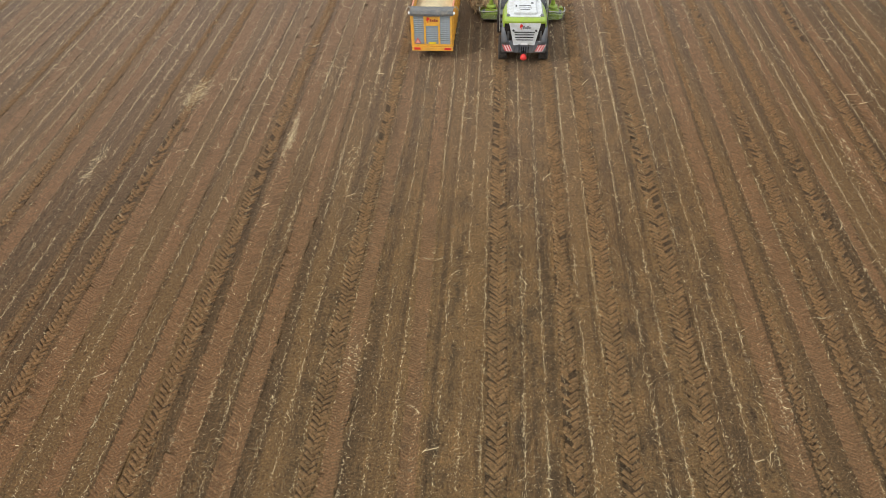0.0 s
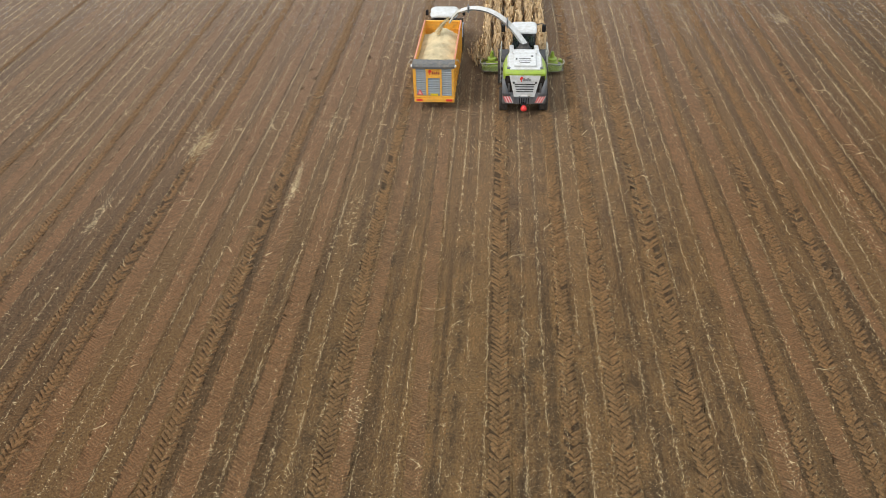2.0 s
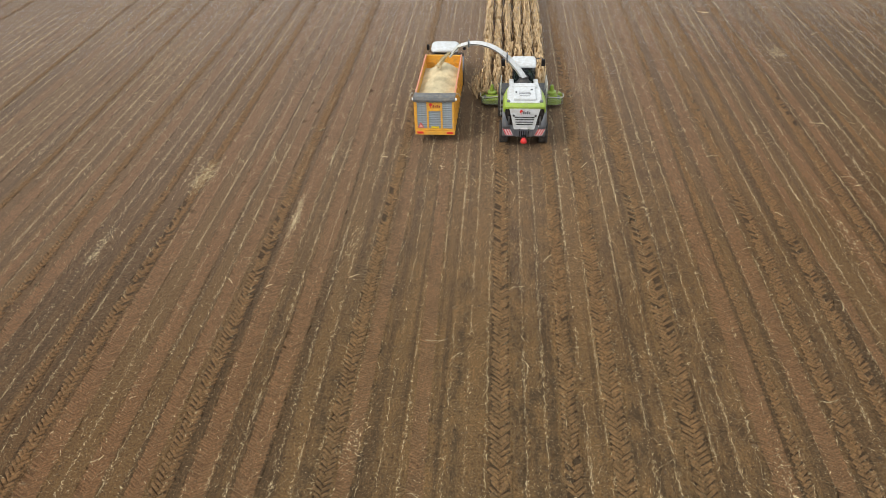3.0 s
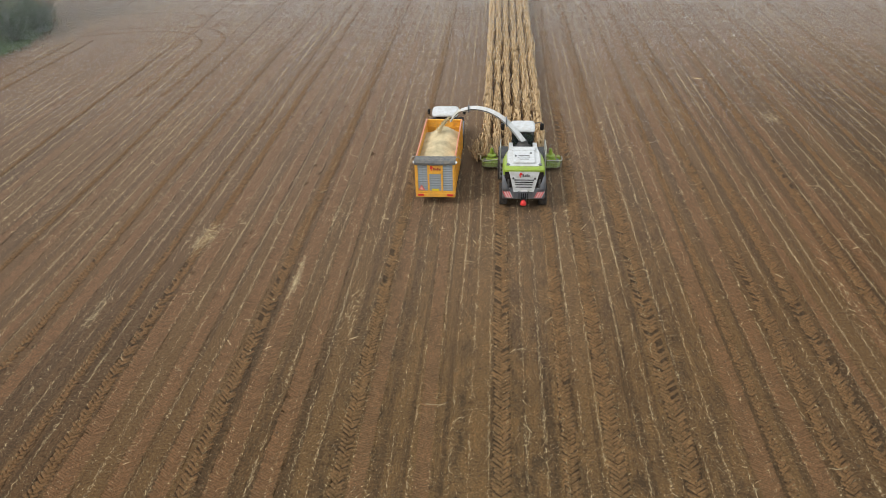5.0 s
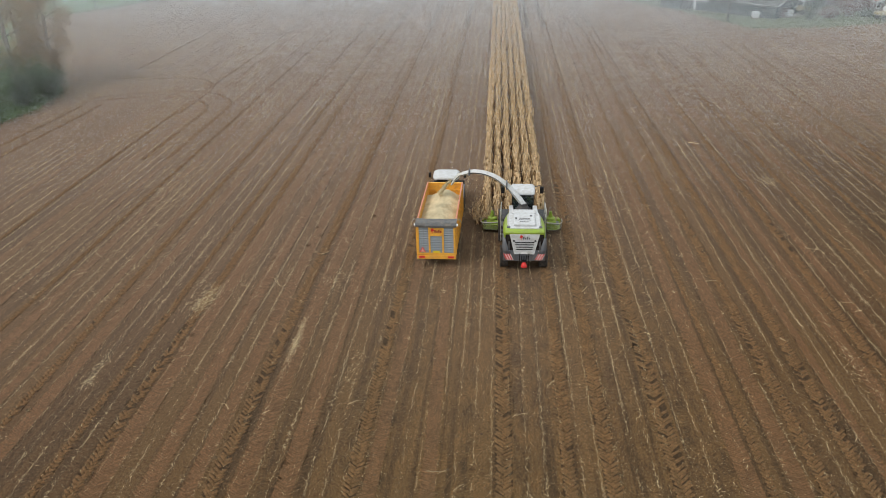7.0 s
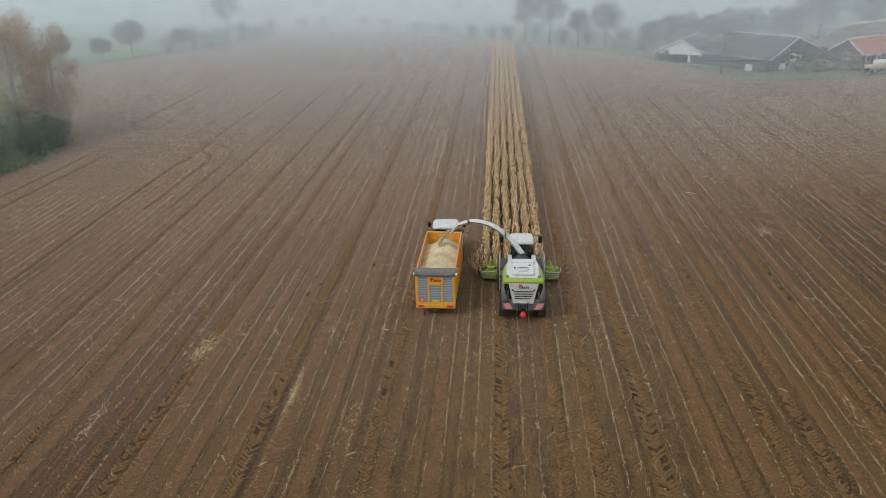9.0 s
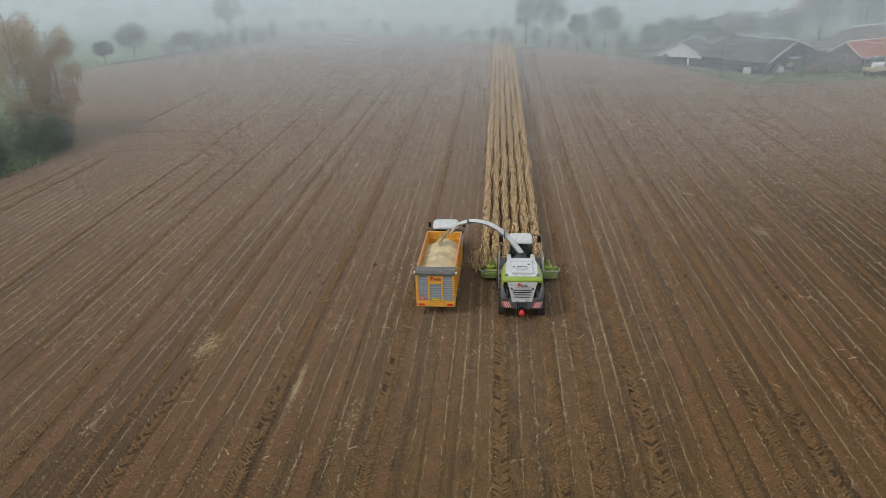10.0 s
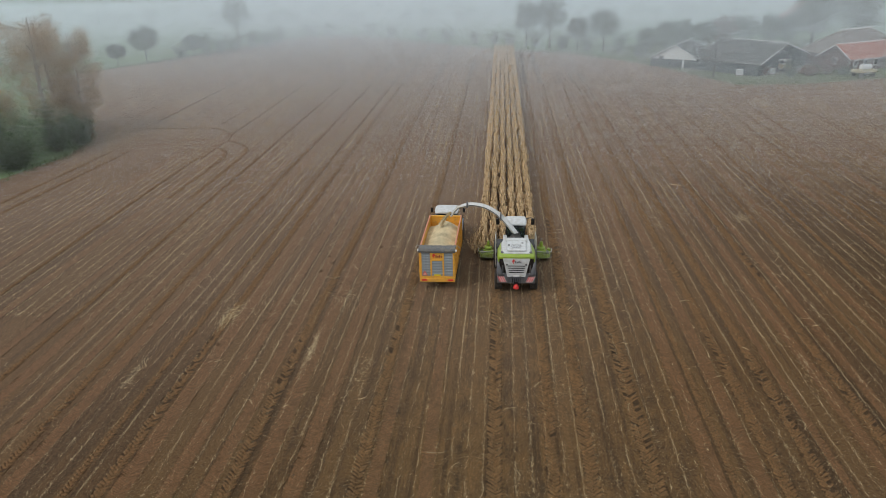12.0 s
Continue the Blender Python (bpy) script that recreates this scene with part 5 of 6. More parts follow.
# ---- trees, hedges and the farm beyond the field ----
LEAF = ([(-0.5, 0, 0), (0, -0.32, 0.06), (0.5, 0, 0), (0, 0.32, 0.06)], [(0, 1, 2), (0, 2, 3)])
PANTILE = mat("red_roof_tile", (0.36, 0.115, 0.065), 0.75, vary=0.25, scale=1.5, bump=0.3, dirt=(0.16, 0.10, 0.07), dirt_amount=0.6)
M_ROOFGREY = mat("grey_roof_sheet", (0.060, 0.066, 0.064), 0.8, vary=0.35, scale=0.8, bump=0.3, dirt=(0.16, 0.15, 0.11), dirt_amount=0.6)
M_THATCH = mat("weathered_thatch", (0.17, 0.15, 0.13), 0.95, vary=0.25, scale=1.2, bump=0.7, depth=0.04)
M_BRICK = mat("dark_brick", (0.115, 0.062, 0.045), 0.85, vary=0.25, scale=3.0, bump=0.3, dirt=(0.05, 0.045, 0.04), dirt_amount=0.5)
M_BOARD = mat("dark_green_board", (0.030, 0.042, 0.038), 0.8, vary=0.25, bump=0.3)
M_TRIM = mat("white_trim_paint", (0.74, 0.75, 0.74), 0.6, vary=0.06, bump=0.02, dirt=(0.4, 0.4, 0.36), dirt_amount=0.4)
M_LAWN = mat("farmyard_grass", (0.088, 0.120, 0.045), 0.9, vary=0.3, scale=0.3, fine=6.0, bump=0.5, depth=0.05, dirt=(0.13, 0.10, 0.06), dirt_amount=0.6)
M_YARD = mat("yard_concrete", (0.23, 0.22, 0.20), 0.9, vary=0.15, bump=0.2)
M_PLASTIC = mat("white_plastic", (0.70, 0.72, 0.72), 0.5, vary=0.06, bump=0.0)
M_CREAM = mat("cream_paint", (0.52, 0.45, 0.28), 0.5, vary=0.12, bump=0.03, dirt=DUST, dirt_amount=0.5)
M_LOG = mat("split_log", (0.17, 0.12, 0.08), 0.9, vary=0.35, scale=3.0, bump=0.4)


def limb_points(rng, start, way, length, droop):
    pts = [Vector(start)]
    way = Vector(way).normalized()
    for k in range(4):
        way = (way + Vector((rng.normal(0, 0.12), rng.normal(0, 0.12), rng.normal(0, 0.08) - droop))).normalized()
        pts.append(pts[-1] + way * length / 4)
    return pts


def build_tree(x, y, height, spread, leaf_material, bark, label, seed, clear=0.25, leaves=1600, leaf_size=0.28, droop=0.0, category="tree", group="", bare=False, clumps=26, name="tree"):
    """A tree: a tapered trunk with limbs, and a crown of leaf clumps with gaps at an uneven outline."""
    rng = np.random.default_rng(seed)
    t = thing(name, label, category, Matrix.Translation((x, y, -0.05)), group)
    bm = bmesh.new()
    r0 = max(0.05, height * 0.018)
    top = height * 0.86
    axis = [(rng.normal(0, 0.012) * height * k / 5, rng.normal(0, 0.012) * height * k / 5, top * k / 5) for k in range(6)]
    tube(bm, axis, [r0 * (1.35 - 1.15 * k / 5) if k else r0 * 1.6 for k in range(6)], 8)
    ends = []
    for k in range(14):
        u = clear * 0.9 + (0.92 - clear * 0.9) * k / 13
        a = 2.4 * k + rng.normal(0, 0.3)
        start = Vector((0, 0, top * u))
        wide = spread / 2 * (0.55 + 0.45 * math.sin(math.pi * min(1, max(0.08, (u - clear * 0.7) / (1.08 - clear * 0.7)))))
        rise = 0.9 - 0.5 * (1 - u)
        pts = limb_points(rng, start, (math.cos(a), math.sin(a), rise), wide * rng.uniform(0.85, 1.15), droop * 0.25)
        tube(bm, pts, [r0 * 0.42 * (1 - 0.2 * j) * (1.1 - 0.6 * u) + 0.008 for j in range(5)], 5)
        ends += [(pts[2], 0.7), (pts[3], 0.9), (pts[4], 1.0)]
        if bare or droop:
            for j in (2, 3, 4):
                for _ in range(4 if bare else 2):
                    b = rng.uniform(0, 6.3)
                    q = limb_points(rng, pts[j], (math.cos(b), math.sin(b), rng.uniform(0.2, 1.0) - 2.2 * droop), wide * rng.uniform(0.25, 0.55), droop * 0.4)
                    tube(bm, q, [0.022, 0.018, 0.014, 0.010, 0.006], 4)
                    ends.append((q[4], 0.8))
    part("trunk", bm, bark, t)
    if leaves:
        pick = rng.integers(0, len(ends), clumps * 3)
        per = max(1, leaves // len(pick))
        where = []
        for i in pick:
            c = np.array(ends[i][0])
            if not droop and not bare:
                way = rng.normal(0, 1, 3)
                way *= rng.random() ** 0.4 / np.linalg.norm(way)
                c = np.array([0, 0, height * (0.50 + 0.5 * clear)]) + way * np.array([spread * 0.42, spread * 0.42, height * (0.42 - 0.42 * clear)])
            size = spread * rng.uniform(0.04, 0.10)
            p = c + rng.normal(0, 1, (per, 3)) * size * np.array([1, 1, 0.75])
            if droop:
                p[:, 2] -= np.abs(rng.normal(0, 1, per)) * spread * 0.16
            where.append(p)
        where = np.concatenate(where)
        mid, tall = np.array([0, 0, height * (0.52 + 0.48 * clear)]), height * (0.48 - 0.46 * clear)
        off = (where - mid) / np.array([spread / 2, spread / 2, tall])
        far = np.linalg.norm(off, axis=1)
        pull = np.where(far > 1, rng.uniform(0.75, 1.15, len(far)) / np.maximum(far, 1e-6), 1.0)
        where = mid + off * pull[:, None] * np.array([spread / 2, spread / 2, tall])
        n = len(where)
        s = leaf_size * rng.uniform(0.6, 1.3, n)
        v, f = strewn(LEAF, where, turns(rng.uniform(0, 6.3, n), rng.normal(0, 0.7, n), rng.normal(0, 0.7, n)), np.stack([s, s, s], 1))
        part_of("crown", mesh_of("crown", v, f), leaf_material, t)
    return t


def build_shrub(x, y, height, spread, leaf_material, label, seed, leaves=700, leaf_size=0.22, group="", category="shrub"):
    """A shrub: several stems from one foot, and a broken mass of small leaves."""
    rng = np.random.default_rng(seed)
    t = thing("shrub", label, category, Matrix.Translation((x, y, -0.05)), group)
    bm = bmesh.new()
    ends = []
    for k in range(9):
        a = 0.7 * k + rng.normal(0, 0.3)
        pts = limb_points(rng, (0.1 * math.cos(a), 0.1 * math.sin(a), 0), (0.45 * math.cos(a) * spread / height, 0.45 * math.sin(a) * spread / height, 1), height * rng.uniform(0.7, 1.0), 0.02)
        tube(bm, pts, [0.035, 0.03, 0.024, 0.016, 0.008], 5)
        ends += pts[1:]
    part("stem_cluster", bm, M_TWIG, t)
    where = np.concatenate([np.array(e) + rng.normal(0, 1, (leaves // len(ends) + 1, 3)) * np.array([spread * 0.13, spread * 0.13, height * 0.10]) for e in ends])
    where[:, 2] = np.clip(where[:, 2], 0.08, height * 1.05)
    n = len(where)
    s = leaf_size * rng.uniform(0.6, 1.3, n)
    v, f = strewn(LEAF, where, turns(rng.uniform(0, 6.3, n), rng.normal(0, 0.7, n), rng.normal(0, 0.7, n)), np.stack([s, s, s], 1))
    part_of("foliage", mesh_of("foliage", v, f), leaf_material, t)
    return t


def build_vegetation():
    # birches and dark hedge shrubs at the field's flank
    for i, (x, y, h, w) in enumerate(((-60.0, 82.0, 18.0, 9.0), (-56.5, 84.5, 15.5, 6.5), (-64.5, 78.0, 18.5, 9.5), (-62.5, 88.0, 17.0, 7.5), (-66.0, 70.0, 18.0, 9.5))):
        build_tree(x, y, h, w, M_BIRCH_LEAF, M_BIRCH_BARK, "birch with drooping rust brown autumn foliage", 100 + i, 0.12, 24000, 0.14, 0.35, "birch", "birches beside the field", clumps=110, name="birch_tree")
    for i, (x, y, h, w) in enumerate(((-55.5, 76.0, 6.0, 5.5), (-57.5, 71.5, 6.5, 6.0), (-60.5, 66.5, 5.5, 6.0), (-54.5, 79.5, 3.6, 4.0), (-62.5, 73.0, 7.0, 6.5), (-56.0, 68.5, 3.4, 4.4))):
        build_shrub(x, y, h, w, M_LEAF_DARK if i != 3 else M_LEAF, "dense dark green hedge shrub below the birches", 130 + i, 11000, 0.14, "hedge shrubs")
    # round trees on the far edge
    row = [(-80.3, 151.7, 8.0, 7.6, 1), (-84.8, 147.3, 4.9, 4.4, 2), (-73.2, 161.3, 5.0, 5.4, 3), (-94.4, 148.8, 5.6, 5.5, 9), (-71.5, 187.0, 12.0, 8.0, 4), (5.1, 170.1, 11.2, 7.6, 5), (10.4, 166.2, 12.2, 9.0, 6), (16.4, 162.4, 8.0, 5.2, 7), (22.1, 160.6, 9.4, 8.0, 8)]
    for x, y, h, w, k in row:
        build_tree(x, y, h, w, M_LEAF, M_BARK, "round crowned roadside tree in late autumn leaf", 200 + k, 0.29, 11000, 0.19, group="trees along the far edge", clumps=48)
    for i, (x, y, h, w) in enumerate(((-70.6, 162.5, 5.0, 3.0), (-75.5, 159.2, 3.2, 3.4), (-68.6, 166.0, 3.6, 3.0), (-66.1, 169.6, 5.2, 4.6), (-64.0, 175.3, 4.4, 3.6), (-61.4, 179.3, 3.8, 3.4), (-59.6, 184.8, 4.4, 3.0), (-55, 199.5, 3.4, 3.2), (-50.5, 203.5, 3.0, 2.6), (-38, 203, 3.2, 3.0), (-31, 196, 3.0, 2.8), (-22, 190, 3.0, 3.0), (-15, 184, 3.2, 3.0), (-7.5, 178, 3.0, 2.6),
                                      (-2.5, 175, 3.2, 2.8), (1.2, 172.3, 3.6, 3.2), (7.2, 169.4, 3.8, 3.0), (13.3, 165.2, 3.4, 3.4), (18.6, 161.2, 3.8, 3.8), (25.2, 159.2, 4.2, 4.2), (28.5, 152.5, 2.6, 3.0))):
        build_shrub(x, y, h, w, M_LEAF, "small rounded shrub on the far field edge", 240 + i, 2400, 0.20, "shrubs along the far edge")
    # thicket behind the barn, tall trees by the house
    for i, (x, y, h, w) in enumerate(((30.5, 155.5, 5.8, 5.0), (35, 158, 7.2, 6.5), (39.5, 160, 7.5, 6.0), (44, 161, 7.0, 6.0), (49, 163, 8.0, 6.5), (54, 165, 7.5, 6.5), (59, 164, 8.0, 6.0), (64, 167, 7.5, 6.0))):
        build_tree(x, y, h, w, M_LEAF_RUST if i in (4,) else M_LEAF, M_BARK, "tangled half bare tree of the thicket behind barn", 300 + i, 0.08, 9000, 0.17, group="thicket behind the barn", clumps=36)
    for i, (x, y, h, w) in enumerate(((70, 168, 13.5, 12.5), (79.5, 167, 12.5, 11.0), (90, 168, 12.0, 10.0), (101, 172, 12.0, 10.0))):
        build_tree(x, y, h, w, M_LEAF, M_BARK, "tall spreading tree behind the farmhouse", 330 + i, 0.14, 14000, 0.21, group="trees behind the farmhouse", clumps=60)
    build_tree(36.6, 124.6, 7.4, 7.5, M_LEAF_RUST, M_BARK, "nearly leafless small fruit tree on the grass", 350, 0.25, 260, 0.2, bare=True, clumps=20, name="fruit_tree")
    for x, y, h, w, k, label in ((49.7, 124.6, 3.0, 2.6, M_LEAF, "grey green bush at the yard's edge"), (59.8, 126.8, 1.7, 2.4, M_LEAF_DARK, "clipped low dark green bush"), (43.8, 128.0, 2.2, 3.4, M_LEAF_RUST, "rust brown leafless bush before the barn"),
                                 (46.0, 127.0, 1.8, 2.2, M_LEAF_RUST, "rust brown leafless bush before the barn"), (57.0, 127.5, 3.2, 3.2, M_LEAF_RUST, "rust brown bush before the farmhouse"), (53.5, 126.2, 1.6, 2.4, M_LEAF_RUST, "low brown bush by the wood pile")):
        build_shrub(x, y, h, w, k, label, int(x * 10), 1100, 0.2)
    # woods that close the view
    rng = np.random.default_rng(17)
    pieces = []
    for y, count, reach, tall in ((236, 70, 200, 4.5), (262, 90, 230, 5.5)):
        for _ in range(count):
            cx, h = rng.uniform(-reach, reach), tall * rng.uniform(0.6, 1.15)
            n = 170
            p = np.stack([rng.normal(cx, h * 0.28, n), rng.normal(y, h * 0.28, n), h * (0.1 + 0.9 * rng.random(n) ** 0.8)], 1)
            s = rng.uniform(0.5, 1.2, n)
            pieces.append(strewn(LEAF, p, turns(rng.uniform(0, 6.3, n), rng.normal(0, 0.7, n), rng.normal(0, 0.7, n)), np.stack([s, s, s], 1)))
    tagged(part_of("far_woods", mesh_of("far_woods", *joined(pieces)), M_LEAF), "dim line of woods lost in fog", "woods", kind="stuff")
    # rough grass fringe along the field's edges
    pieces = []
    for (x0, y0), (x1, y1) in zip(FIELD[1:18], FIELD[2:19]):
        long = math.hypot(x1 - x0, y1 - y0)
        n = int(long * 14)
        u = rng.random(n)
        p = np.stack([x0 + (x1 - x0) * u + rng.normal(0, 0.7, n), y0 + (y1 - y0) * u + rng.normal(0, 0.7, n), np.full(n, 0.08)], 1)
        s = rng.uniform(0.25, 0.6, n)
        pieces.append(strewn(BLADE, p, turns(rng.uniform(0, 6.3, n), rng.normal(-0.9, 0.4, n), rng.normal(0, 0.5, n)), np.stack([s, s * 0.22, s * 0.4], 1)))
    tagged(part_of("grass_fringe", mesh_of("grass_fringe", *joined(pieces)), M_LAWN), "rough grass growing along the field edge", "grass", kind="stuff")


def gabled(parent, origin, along, across, half, length, eave, ridge, wall_material, roof_material, trim=True, over=0.35):
    """Walls, two roof slopes and white bargeboards of a gabled house: its near gable stands at origin, across to both sides, the ridge runs along."""
    o, a, c = Vector(origin), Vector(along).normalized(), Vector(across).normalized()
    up = Vector((0, 0, 1))

    def solid(points, thick, normal, name, material, label=""):
        bm = bmesh.new()
        f = [bm.verts.new(p) for p in points]
        g = [bm.verts.new(p + normal * thick) for p in points]
        fs = [bm.faces.new(f), bm.faces.new(g[::-1])]
        for i in range(len(points)):
            fs.append(bm.faces.new((f[i], g[i], g[(i + 1) % len(points)], f[(i + 1) % len(points)])))
        bmesh.ops.recalc_face_normals(bm, faces=fs)
        return part(name, bm, material, parent, label)

    base = -0.05
    for k, s in ((0.0, 1), (length, -1)):
        p = o + a * k
        solid([p - c * half + up * base, p + c * half + up * base, p + c * half + up * eave, p + up * ridge, p - c * half + up * eave], 0.25, a * s, "gable_wall", wall_material)
    for s in (-1, 1):
        p = o + c * half * s
        solid([p + a * 0.25 + up * base, p + a * (length - 0.25) + up * base, p + a * (length - 0.25) + up * eave, p + a * 0.25 + up * eave], 0.25, -c * s, "side_wall", wall_material)
    slope = (ridge - eave) / half
    for s in (-1, 1):
        low = c * s * (half + over) + up * (eave - slope * over)
        solid([o - a * over + low, o + a * (length + over) + low, o + a * (length + over) + up * ridge, o - a * over + up * ridge], 0.16, up, "roof_slope", roof_material)
        if trim:
            bm = bmesh.new()
            q = [o - a * (over + 0.04) + low + up * 0.02, o - a * (over + 0.04) + up * (ridge + 0.02)]
            tube(bm, q, 0.10, 4)
            part("bargeboard", bm, M_TRIM, parent, "white painted bargeboard")
            bm = bmesh.new()
            tube(bm, [o - a * over + low + up * 0.06, o + a * (length + over) + low + up * 0.06], 0.05, 5)
            part("gutter", bm, M_TRIM, parent)
    if trim:
        bm = bmesh.new()
        tube(bm, [o - a * over + up * (ridge + 0.18), o + a * (length + over) + up * (ridge + 0.18)], 0.09, 6)
        part("ridge_cap", bm, M_TRIM, parent)


def wall_box(parent, name, centre, across, wide, low, high, material, out, label=""):
    """A flat fitting (door, window, panel) on a wall: centre on the ground line, out its outward normal."""
    c, o = Vector(across).normalized(), Vector(out).normalized()
    m = Matrix((( c.x, o.x, 0, centre[0]), (c.y, o.y, 0, centre[1]), (0, 0, 1, 0), (0, 0, 0, 1)))
    bm = bmesh.new()
    box(bm, (-wide / 2, -0.05, low), (wide / 2, 0.07, high), 0.01, m)
    return part(name, bm, material, parent, label)


def build_farm():
    bm = sheet([(22, 153), (27.6, 143.4), (32.6, 134.4), (39.2, 118.0), (50, 118.5), (62.5, 122.5), (90, 128.5), (150, 132), (150, 175), (60, 178), (22, 172)], -0.02)
    tagged(part("farmyard", bm, M_LAWN), "rough green farmyard grass beside the field", "grass", kind="structure")
    bm = sheet([(33, 134.6), (36, 132.6), (46, 126.5), (60, 132), (58, 136), (45, 131), (37, 136)], -0.01)
    tagged(part("yard_paving", bm, M_YARD), "pale worn concrete strip before the barns", "paving", kind="structure")
    # low cart shed with a white gable
    shed = thing("cart_shed", "low cart shed with white boarded gable and open bay", "shed")
    ac = Vector((36.8 - 29.0, 134.6 - 139.2, 0)).normalized()
    al = Vector((-ac.y, ac.x, 0))
    if al.y < 0:
        al = -al
    mid = Vector(((36.8 + 29.0) / 2 - 0.4, (134.6 + 139.2) / 2, 0))
    gabled(shed, mid, al, ac, 4.6, 9.0, 1.7, 4.1, M_BOARD, M_ROOFGREY)
    bm = bmesh.new()
    pts = [mid - al * 0.06 + ac * k + Vector((0, 0, z)) for k, z in ((-4.55, 1.45), (4.55, 1.45), (0, 3.95))]
    f = [bm.verts.new(p) for p in pts]
    g = [bm.verts.new(p + al * 0.05) for p in pts]
    bm.faces.new(f), bm.faces.new(g[::-1])
    for i in range(3):
        bm.faces.new((f[i], g[i], g[(i + 1) % 3], f[(i + 1) % 3]))
    bmesh.ops.recalc_face_normals(bm, faces=bm.faces[:])
    part("gable_boarding", bm, M_TRIM, shed, "white painted gable boarding")
    # the bay is a black panel on the closed wall, for its shaded inside
    for k, w, lo, hi, material, name in ((0.2, 2.2, 0.0, 1.5, M_BLACK, "open_bay"), (0.3, 2.0, 1.6, 2.6, M_TRIM, "white_shutter"), (1.7, 0.35, 0.0, 1.9, M_TRIM, "post"), (-2.6, 0.9, 0.0, 2.0, M_BOARD, "door"), (3.2, 0.9, 0.0, 1.5, M_BOARD, "door")):
        wall_box(shed, name, mid - al * 0.12 + ac * k, ac, w, lo, hi, material, -al)
    # wide barn
    barn = thing("barn", "wide low barn with grey roof and white edges", "barn")
    g0, g1 = Vector((44.3, 125.3, 0)), Vector((58.0, 139.1, 0))
    ac = (g1 - g0).normalized()
    al = Vector((-ac.y, ac.x, 0))
    gabled(barn, (g0 + g1) / 2, al, ac, (g1 - g0).length / 2 - 0.3, 12.3, 2.1, 4.75, M_BOARD, M_ROOFGREY)
    for k, w, hi in ((-3.5, 1.6, 1.9), (1.0, 3.2, 2.6), (5.0, 1.0, 1.9)):
        wall_box(barn, "barn_door", (g0 + g1) / 2 - al * 0.06 + ac * k, ac, w, 0.0, hi, M_BLACK if k == 1.0 else M_BOARD, -al)
    # farmhouse: hipped thatch over brick, and a wing with red tiles
    house = thing("farmhouse", "brick farmhouse with hipped thatched roof and white trim", "house")
    a = Vector((0.88, 0.47, 0)).normalized()
    n = Vector((-a.y, a.x, 0))
    o = Vector((67.0, 141.0, 0))
    up = Vector((0, 0, 1))
    bm = bmesh.new()
    foot = [o - a * 8 - n * 5, o + a * 8 - n * 5, o + a * 8 + n * 5, o - a * 8 + n * 5]
    lofted(bm, [[p - up * 0.05 for p in foot], [p + up * 2.6 for p in foot]])
    part("wall", bm, M_BRICK, house, "dark red brick wall")
    bm = bmesh.new()
    eave = [o - a * 8.5 - n * 5.5 + up * 2.3, o + a * 8.5 - n * 5.5 + up * 2.3, o + a * 8.5 + n * 5.5 + up * 2.3, o - a * 8.5 + n * 5.5 + up * 2.3]
    top = [o - a * 4.2 - n * 0.15 + up * 6.2, o + a * 4.2 - n * 0.15 + up * 6.2, o + a * 4.2 + n * 0.15 + up * 6.2, o - a * 4.2 + n * 0.15 + up * 6.2]
    lofted(bm, [[p - up * 0.25 for p in eave], eave, top])
    part("thatched_roof", bm, M_THATCH, house, "grey weathered thatched hip roof")
    bm = bmesh.new()
    tube(bm, [o - a * 4.3 + up * 6.25, o + a * 4.3 + up * 6.25], 0.2, 6)
    part("ridge_cap", bm, M_TRIM, house)
    for k in (-3.0, 1.5, 4.0):
        wall_box(house, "window", o - n * 5.05 + a * k, a, 1.1, 0.9, 2.1, M_TRIM, -n)
    wing = thing("house_wing", "low brick wing with red pantile roof, white trim", "house")
    e0 = Vector((62.0, 129.6, 0))
    aw = Vector((0.90, 0.44, 0)).normalized()
    nw = Vector((-aw.y, aw.x, 0))
    gabled(wing, e0 + nw * 3.6, aw, -nw, 3.4, 16.0, 2.2, 4.3, M_BRICK, PANTILE)
    for k in (1.2, 3.6, 6.2, 9.5):
        w = wall_box(wing, "window", e0 + nw * 0.16 + aw * k, aw, 1.0, 0.7, 1.9, M_TRIM, -nw)
        wall_box(w, "pane", e0 + nw * 0.13 + aw * k, aw, 0.7, 0.85, 1.75, M_BLACK, -nw)
    w = wall_box(wing, "window", e0 + nw * 3.6 - aw * 0.05, nw, 1.1, 0.9, 2.2, M_TRIM, -aw)
    wall_box(w, "pane", e0 + nw * 3.6 - aw * 0.09, nw, 0.8, 1.05, 2.05, M_BLACK, -aw)
    # red roofed house far behind
    far = thing("distant_house", "distant house with red roof dim in fog", "house")
    gabled(far, (79, 196, 0), (0.2, 1, 0), (1, -0.2, 0), 5.0, 9.0, 3.0, 7.0, M_BRICK, PANTILE)


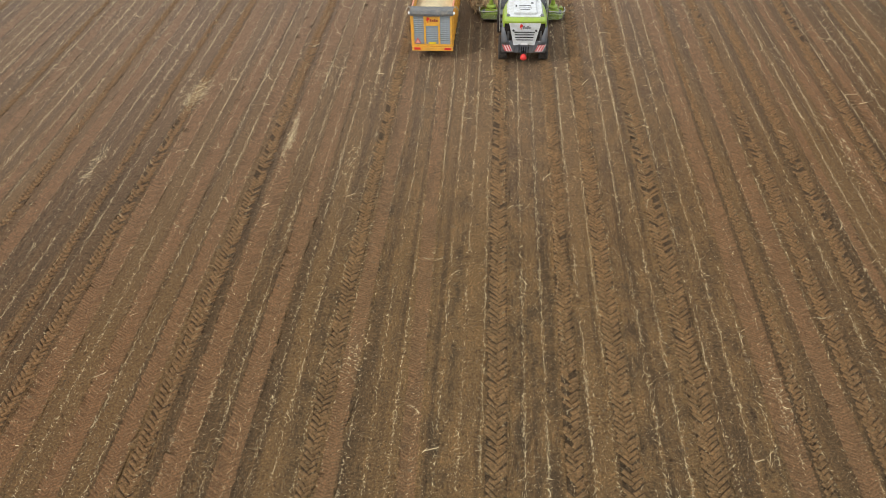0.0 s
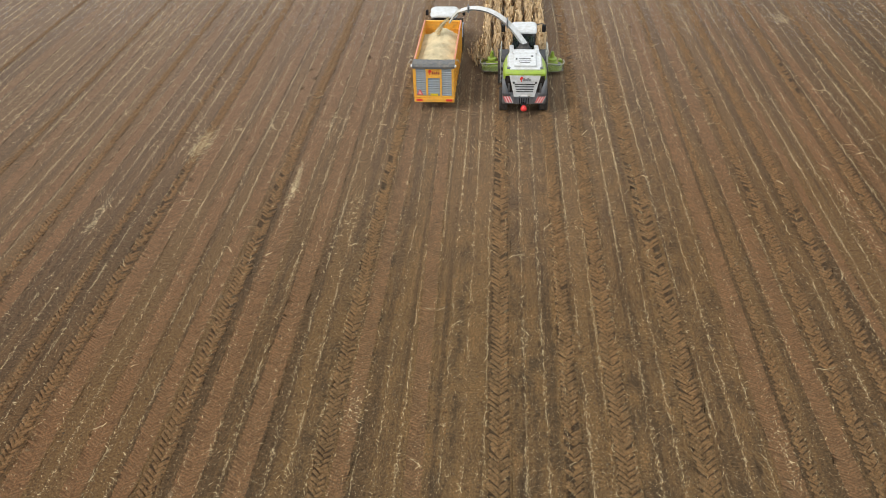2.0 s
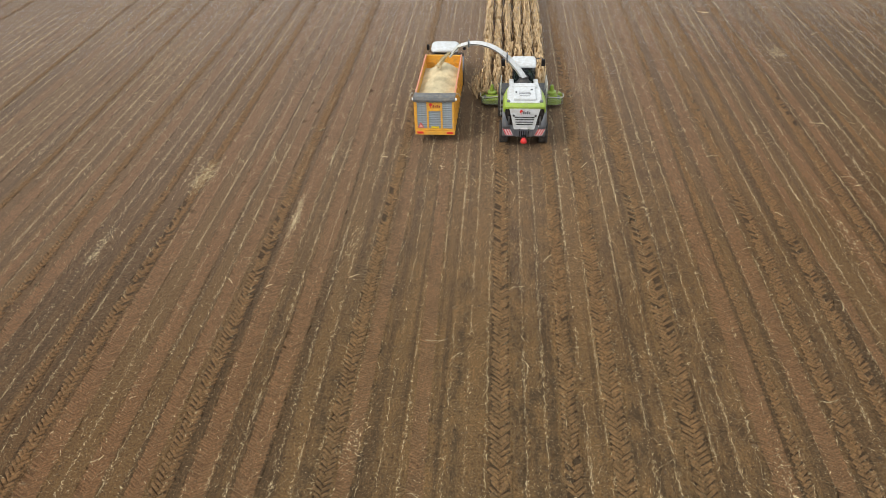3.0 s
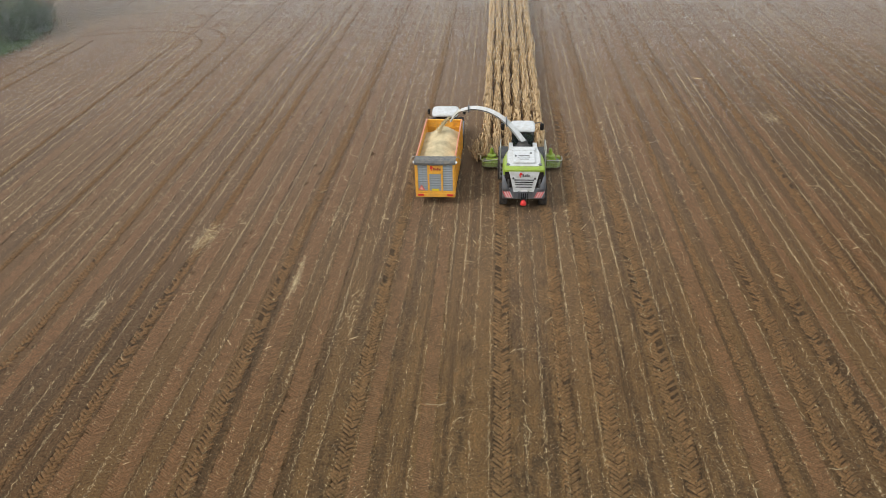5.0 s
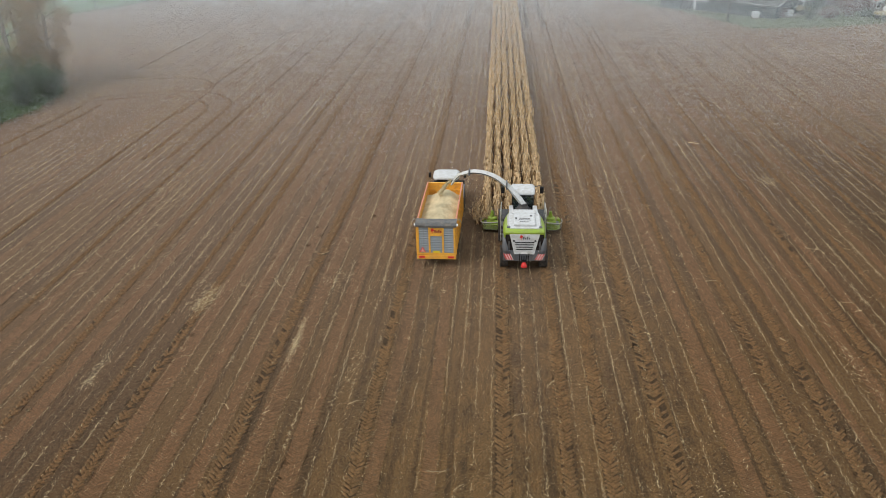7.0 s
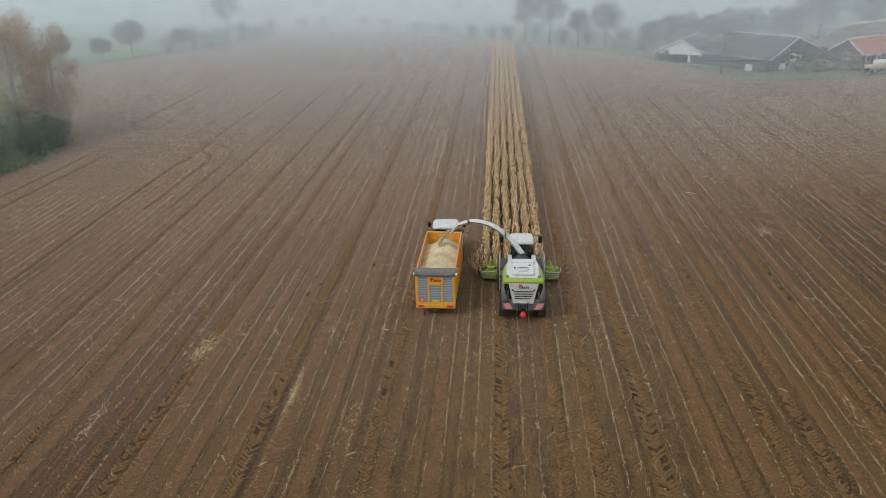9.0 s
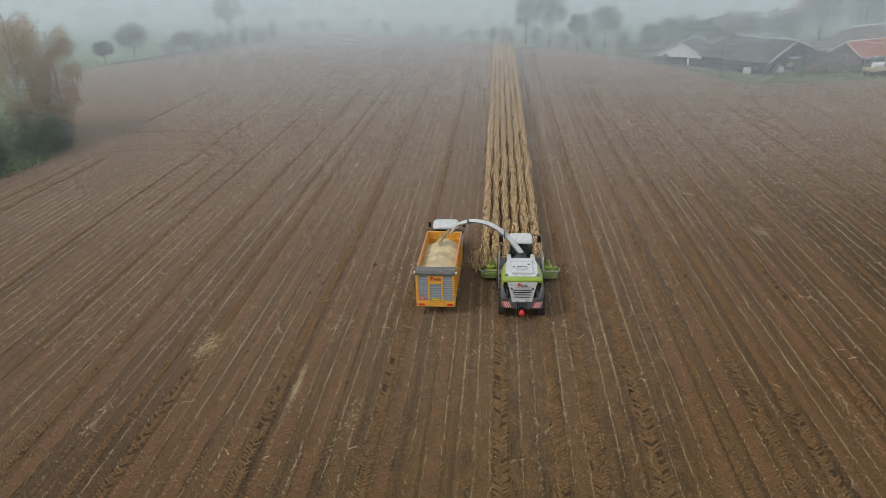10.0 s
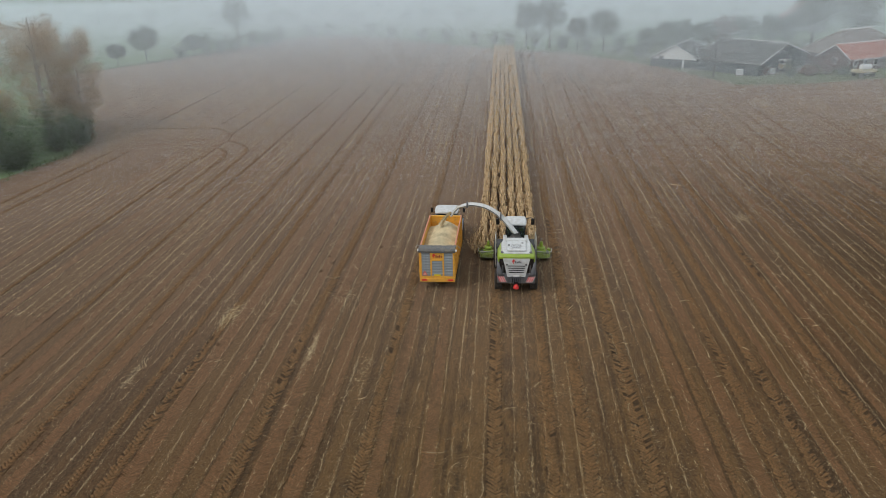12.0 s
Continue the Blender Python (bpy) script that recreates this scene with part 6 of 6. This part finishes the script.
def build_yard_things():
    def tank(x, y, turn):
        t = thing("water_tank", "white plastic cube tank in a steel cage", "tank", pose(x, y, -0.02, 0, 0, turn), "cube tanks in the yard")
        bm = bmesh.new()
        box(bm, (-0.55, -0.48, 0.14), (0.55, 0.48, 1.10), 0.06)
        part("tank_body", bm, M_PLASTIC, t)
        bm = bmesh.new()
        box(bm, (-0.6, -0.5, 0.0), (0.6, 0.5, 0.13), 0.02)
        part("pallet", bm, M_LOG, t)
        for z in (0.35, 0.65, 0.95):
            bm = bmesh.new()
            tube(bm, [(-0.58, -0.51, z), (0.58, -0.51, z), (0.58, 0.51, z), (-0.58, 0.51, z), (-0.58, -0.51, z)], 0.014, 5)
            part("cage_bar", bm, M_STEEL, t)
    tank(47.4, 127.5, 20)
    tank(41.7, 126.7, -10)
    # flat wagon with a white tank
    w = thing("farm_wagon", "cream flat wagon carrying a white tank", "wagon", pose(62.0, 124.6, 0, 0, 0, 15))
    bm = bmesh.new()
    box(bm, (-1.9, -0.9, 0.75), (1.9, 0.9, 1.2), 0.03)
    part("bed", bm, M_CREAM, w)
    for x in (-1.2, 1.2):
        for y in (-0.8, 0.8):
            bm = bmesh.new()
            lathe(bm, [(-0.12, 0.2), (-0.12, 0.38), (0.12, 0.38), (0.12, 0.2)], 18, Matrix.Translation((x, y, 0.36)) @ Matrix.Rotation(math.pi / 2, 4, "Z"))
            part("wheel", bm, M_RUBBER, w)
    bm = bmesh.new()
    lathe(bm, [(-0.95, 0.3), (-0.9, 0.46), (0.9, 0.46), (0.95, 0.3)], 20, Matrix.Translation((0.2, 0, 1.62)))
    part("tank", bm, M_PLASTIC, w)
    # small yard loader
    v = thing("yard_loader", "small cream yard loader with a roof", "loader", pose(50.6, 130.4, 0, 0, 0, 30))
    bm = bmesh.new()
    box(bm, (-0.7, -1.2, 0.5), (0.7, 1.3, 1.25), 0.1)
    part("body", bm, M_CREAM, v)
    bm = bmesh.new()
    box(bm, (-0.75, -0.8, 2.1), (0.75, 0.6, 2.2), 0.04)
    for x in (-0.68, 0.68):
        for y in (-0.72, 0.52):
            tube(bm, [(x, y, 1.2), (x, y, 2.12)], 0.04, 6)
    part("roof_frame", bm, M_TRIM, v)
    for x in (-0.75, 0.75):
        for y in (-0.8, 0.85):
            bm = bmesh.new()
            lathe(bm, [(-0.14, 0.2), (-0.14, 0.42), (0.14, 0.42), (0.14, 0.2)], 18, Matrix.Translation((x, y, 0.42)))
            part("wheel", bm, M_RUBBER, v)
    # wood pile
    rng = np.random.default_rng(31)
    pile = thing("wood_pile", "stacked pile of split firewood logs", "firewood", pose(54.5, 128.4, -0.03, 0, 0, 10))
    bm = bmesh.new()
    lathe(bm, [(-0.5, 0.11), (0.5, 0.12)], 8)
    first = part("log", bm, M_LOG, pile)
    k = 0
    for row in range(7):
        for i in range(14 - row):
            ob = first if k == 0 else part_of("log", first.data, M_LOG, pile)
            ob.matrix_basis = pose(0.11 * row + 0.235 * i - 1.6, rng.normal(0, 0.06), 0.12 + 0.19 * row, 0, 0, 90 + rng.normal(0, 4))
            k += 1
    # wire fence at the corner
    fence = thing("wire_fence", "weathered wooden posts with wire at field corner", "fence", Matrix.Translation((27.0, 146.5, 0)))
    for i in range(7):
        bm = bmesh.new()
        tube(bm, [(i * 0.45, -1.7 * i * 0.9, -0.1), (i * 0.45, -1.7 * i * 0.9, 1.25)], 0.06, 6)
        part("post", bm, M_LOG, fence)
    for z in (0.5, 0.9, 1.2):
        bm = bmesh.new()
        tube(bm, [(0, 0, z), (2.7, -9.18, z)], 0.012, 4)
        part("wire", bm, M_STEEL, fence)


build_vegetation()
build_farm()
build_yard_things()
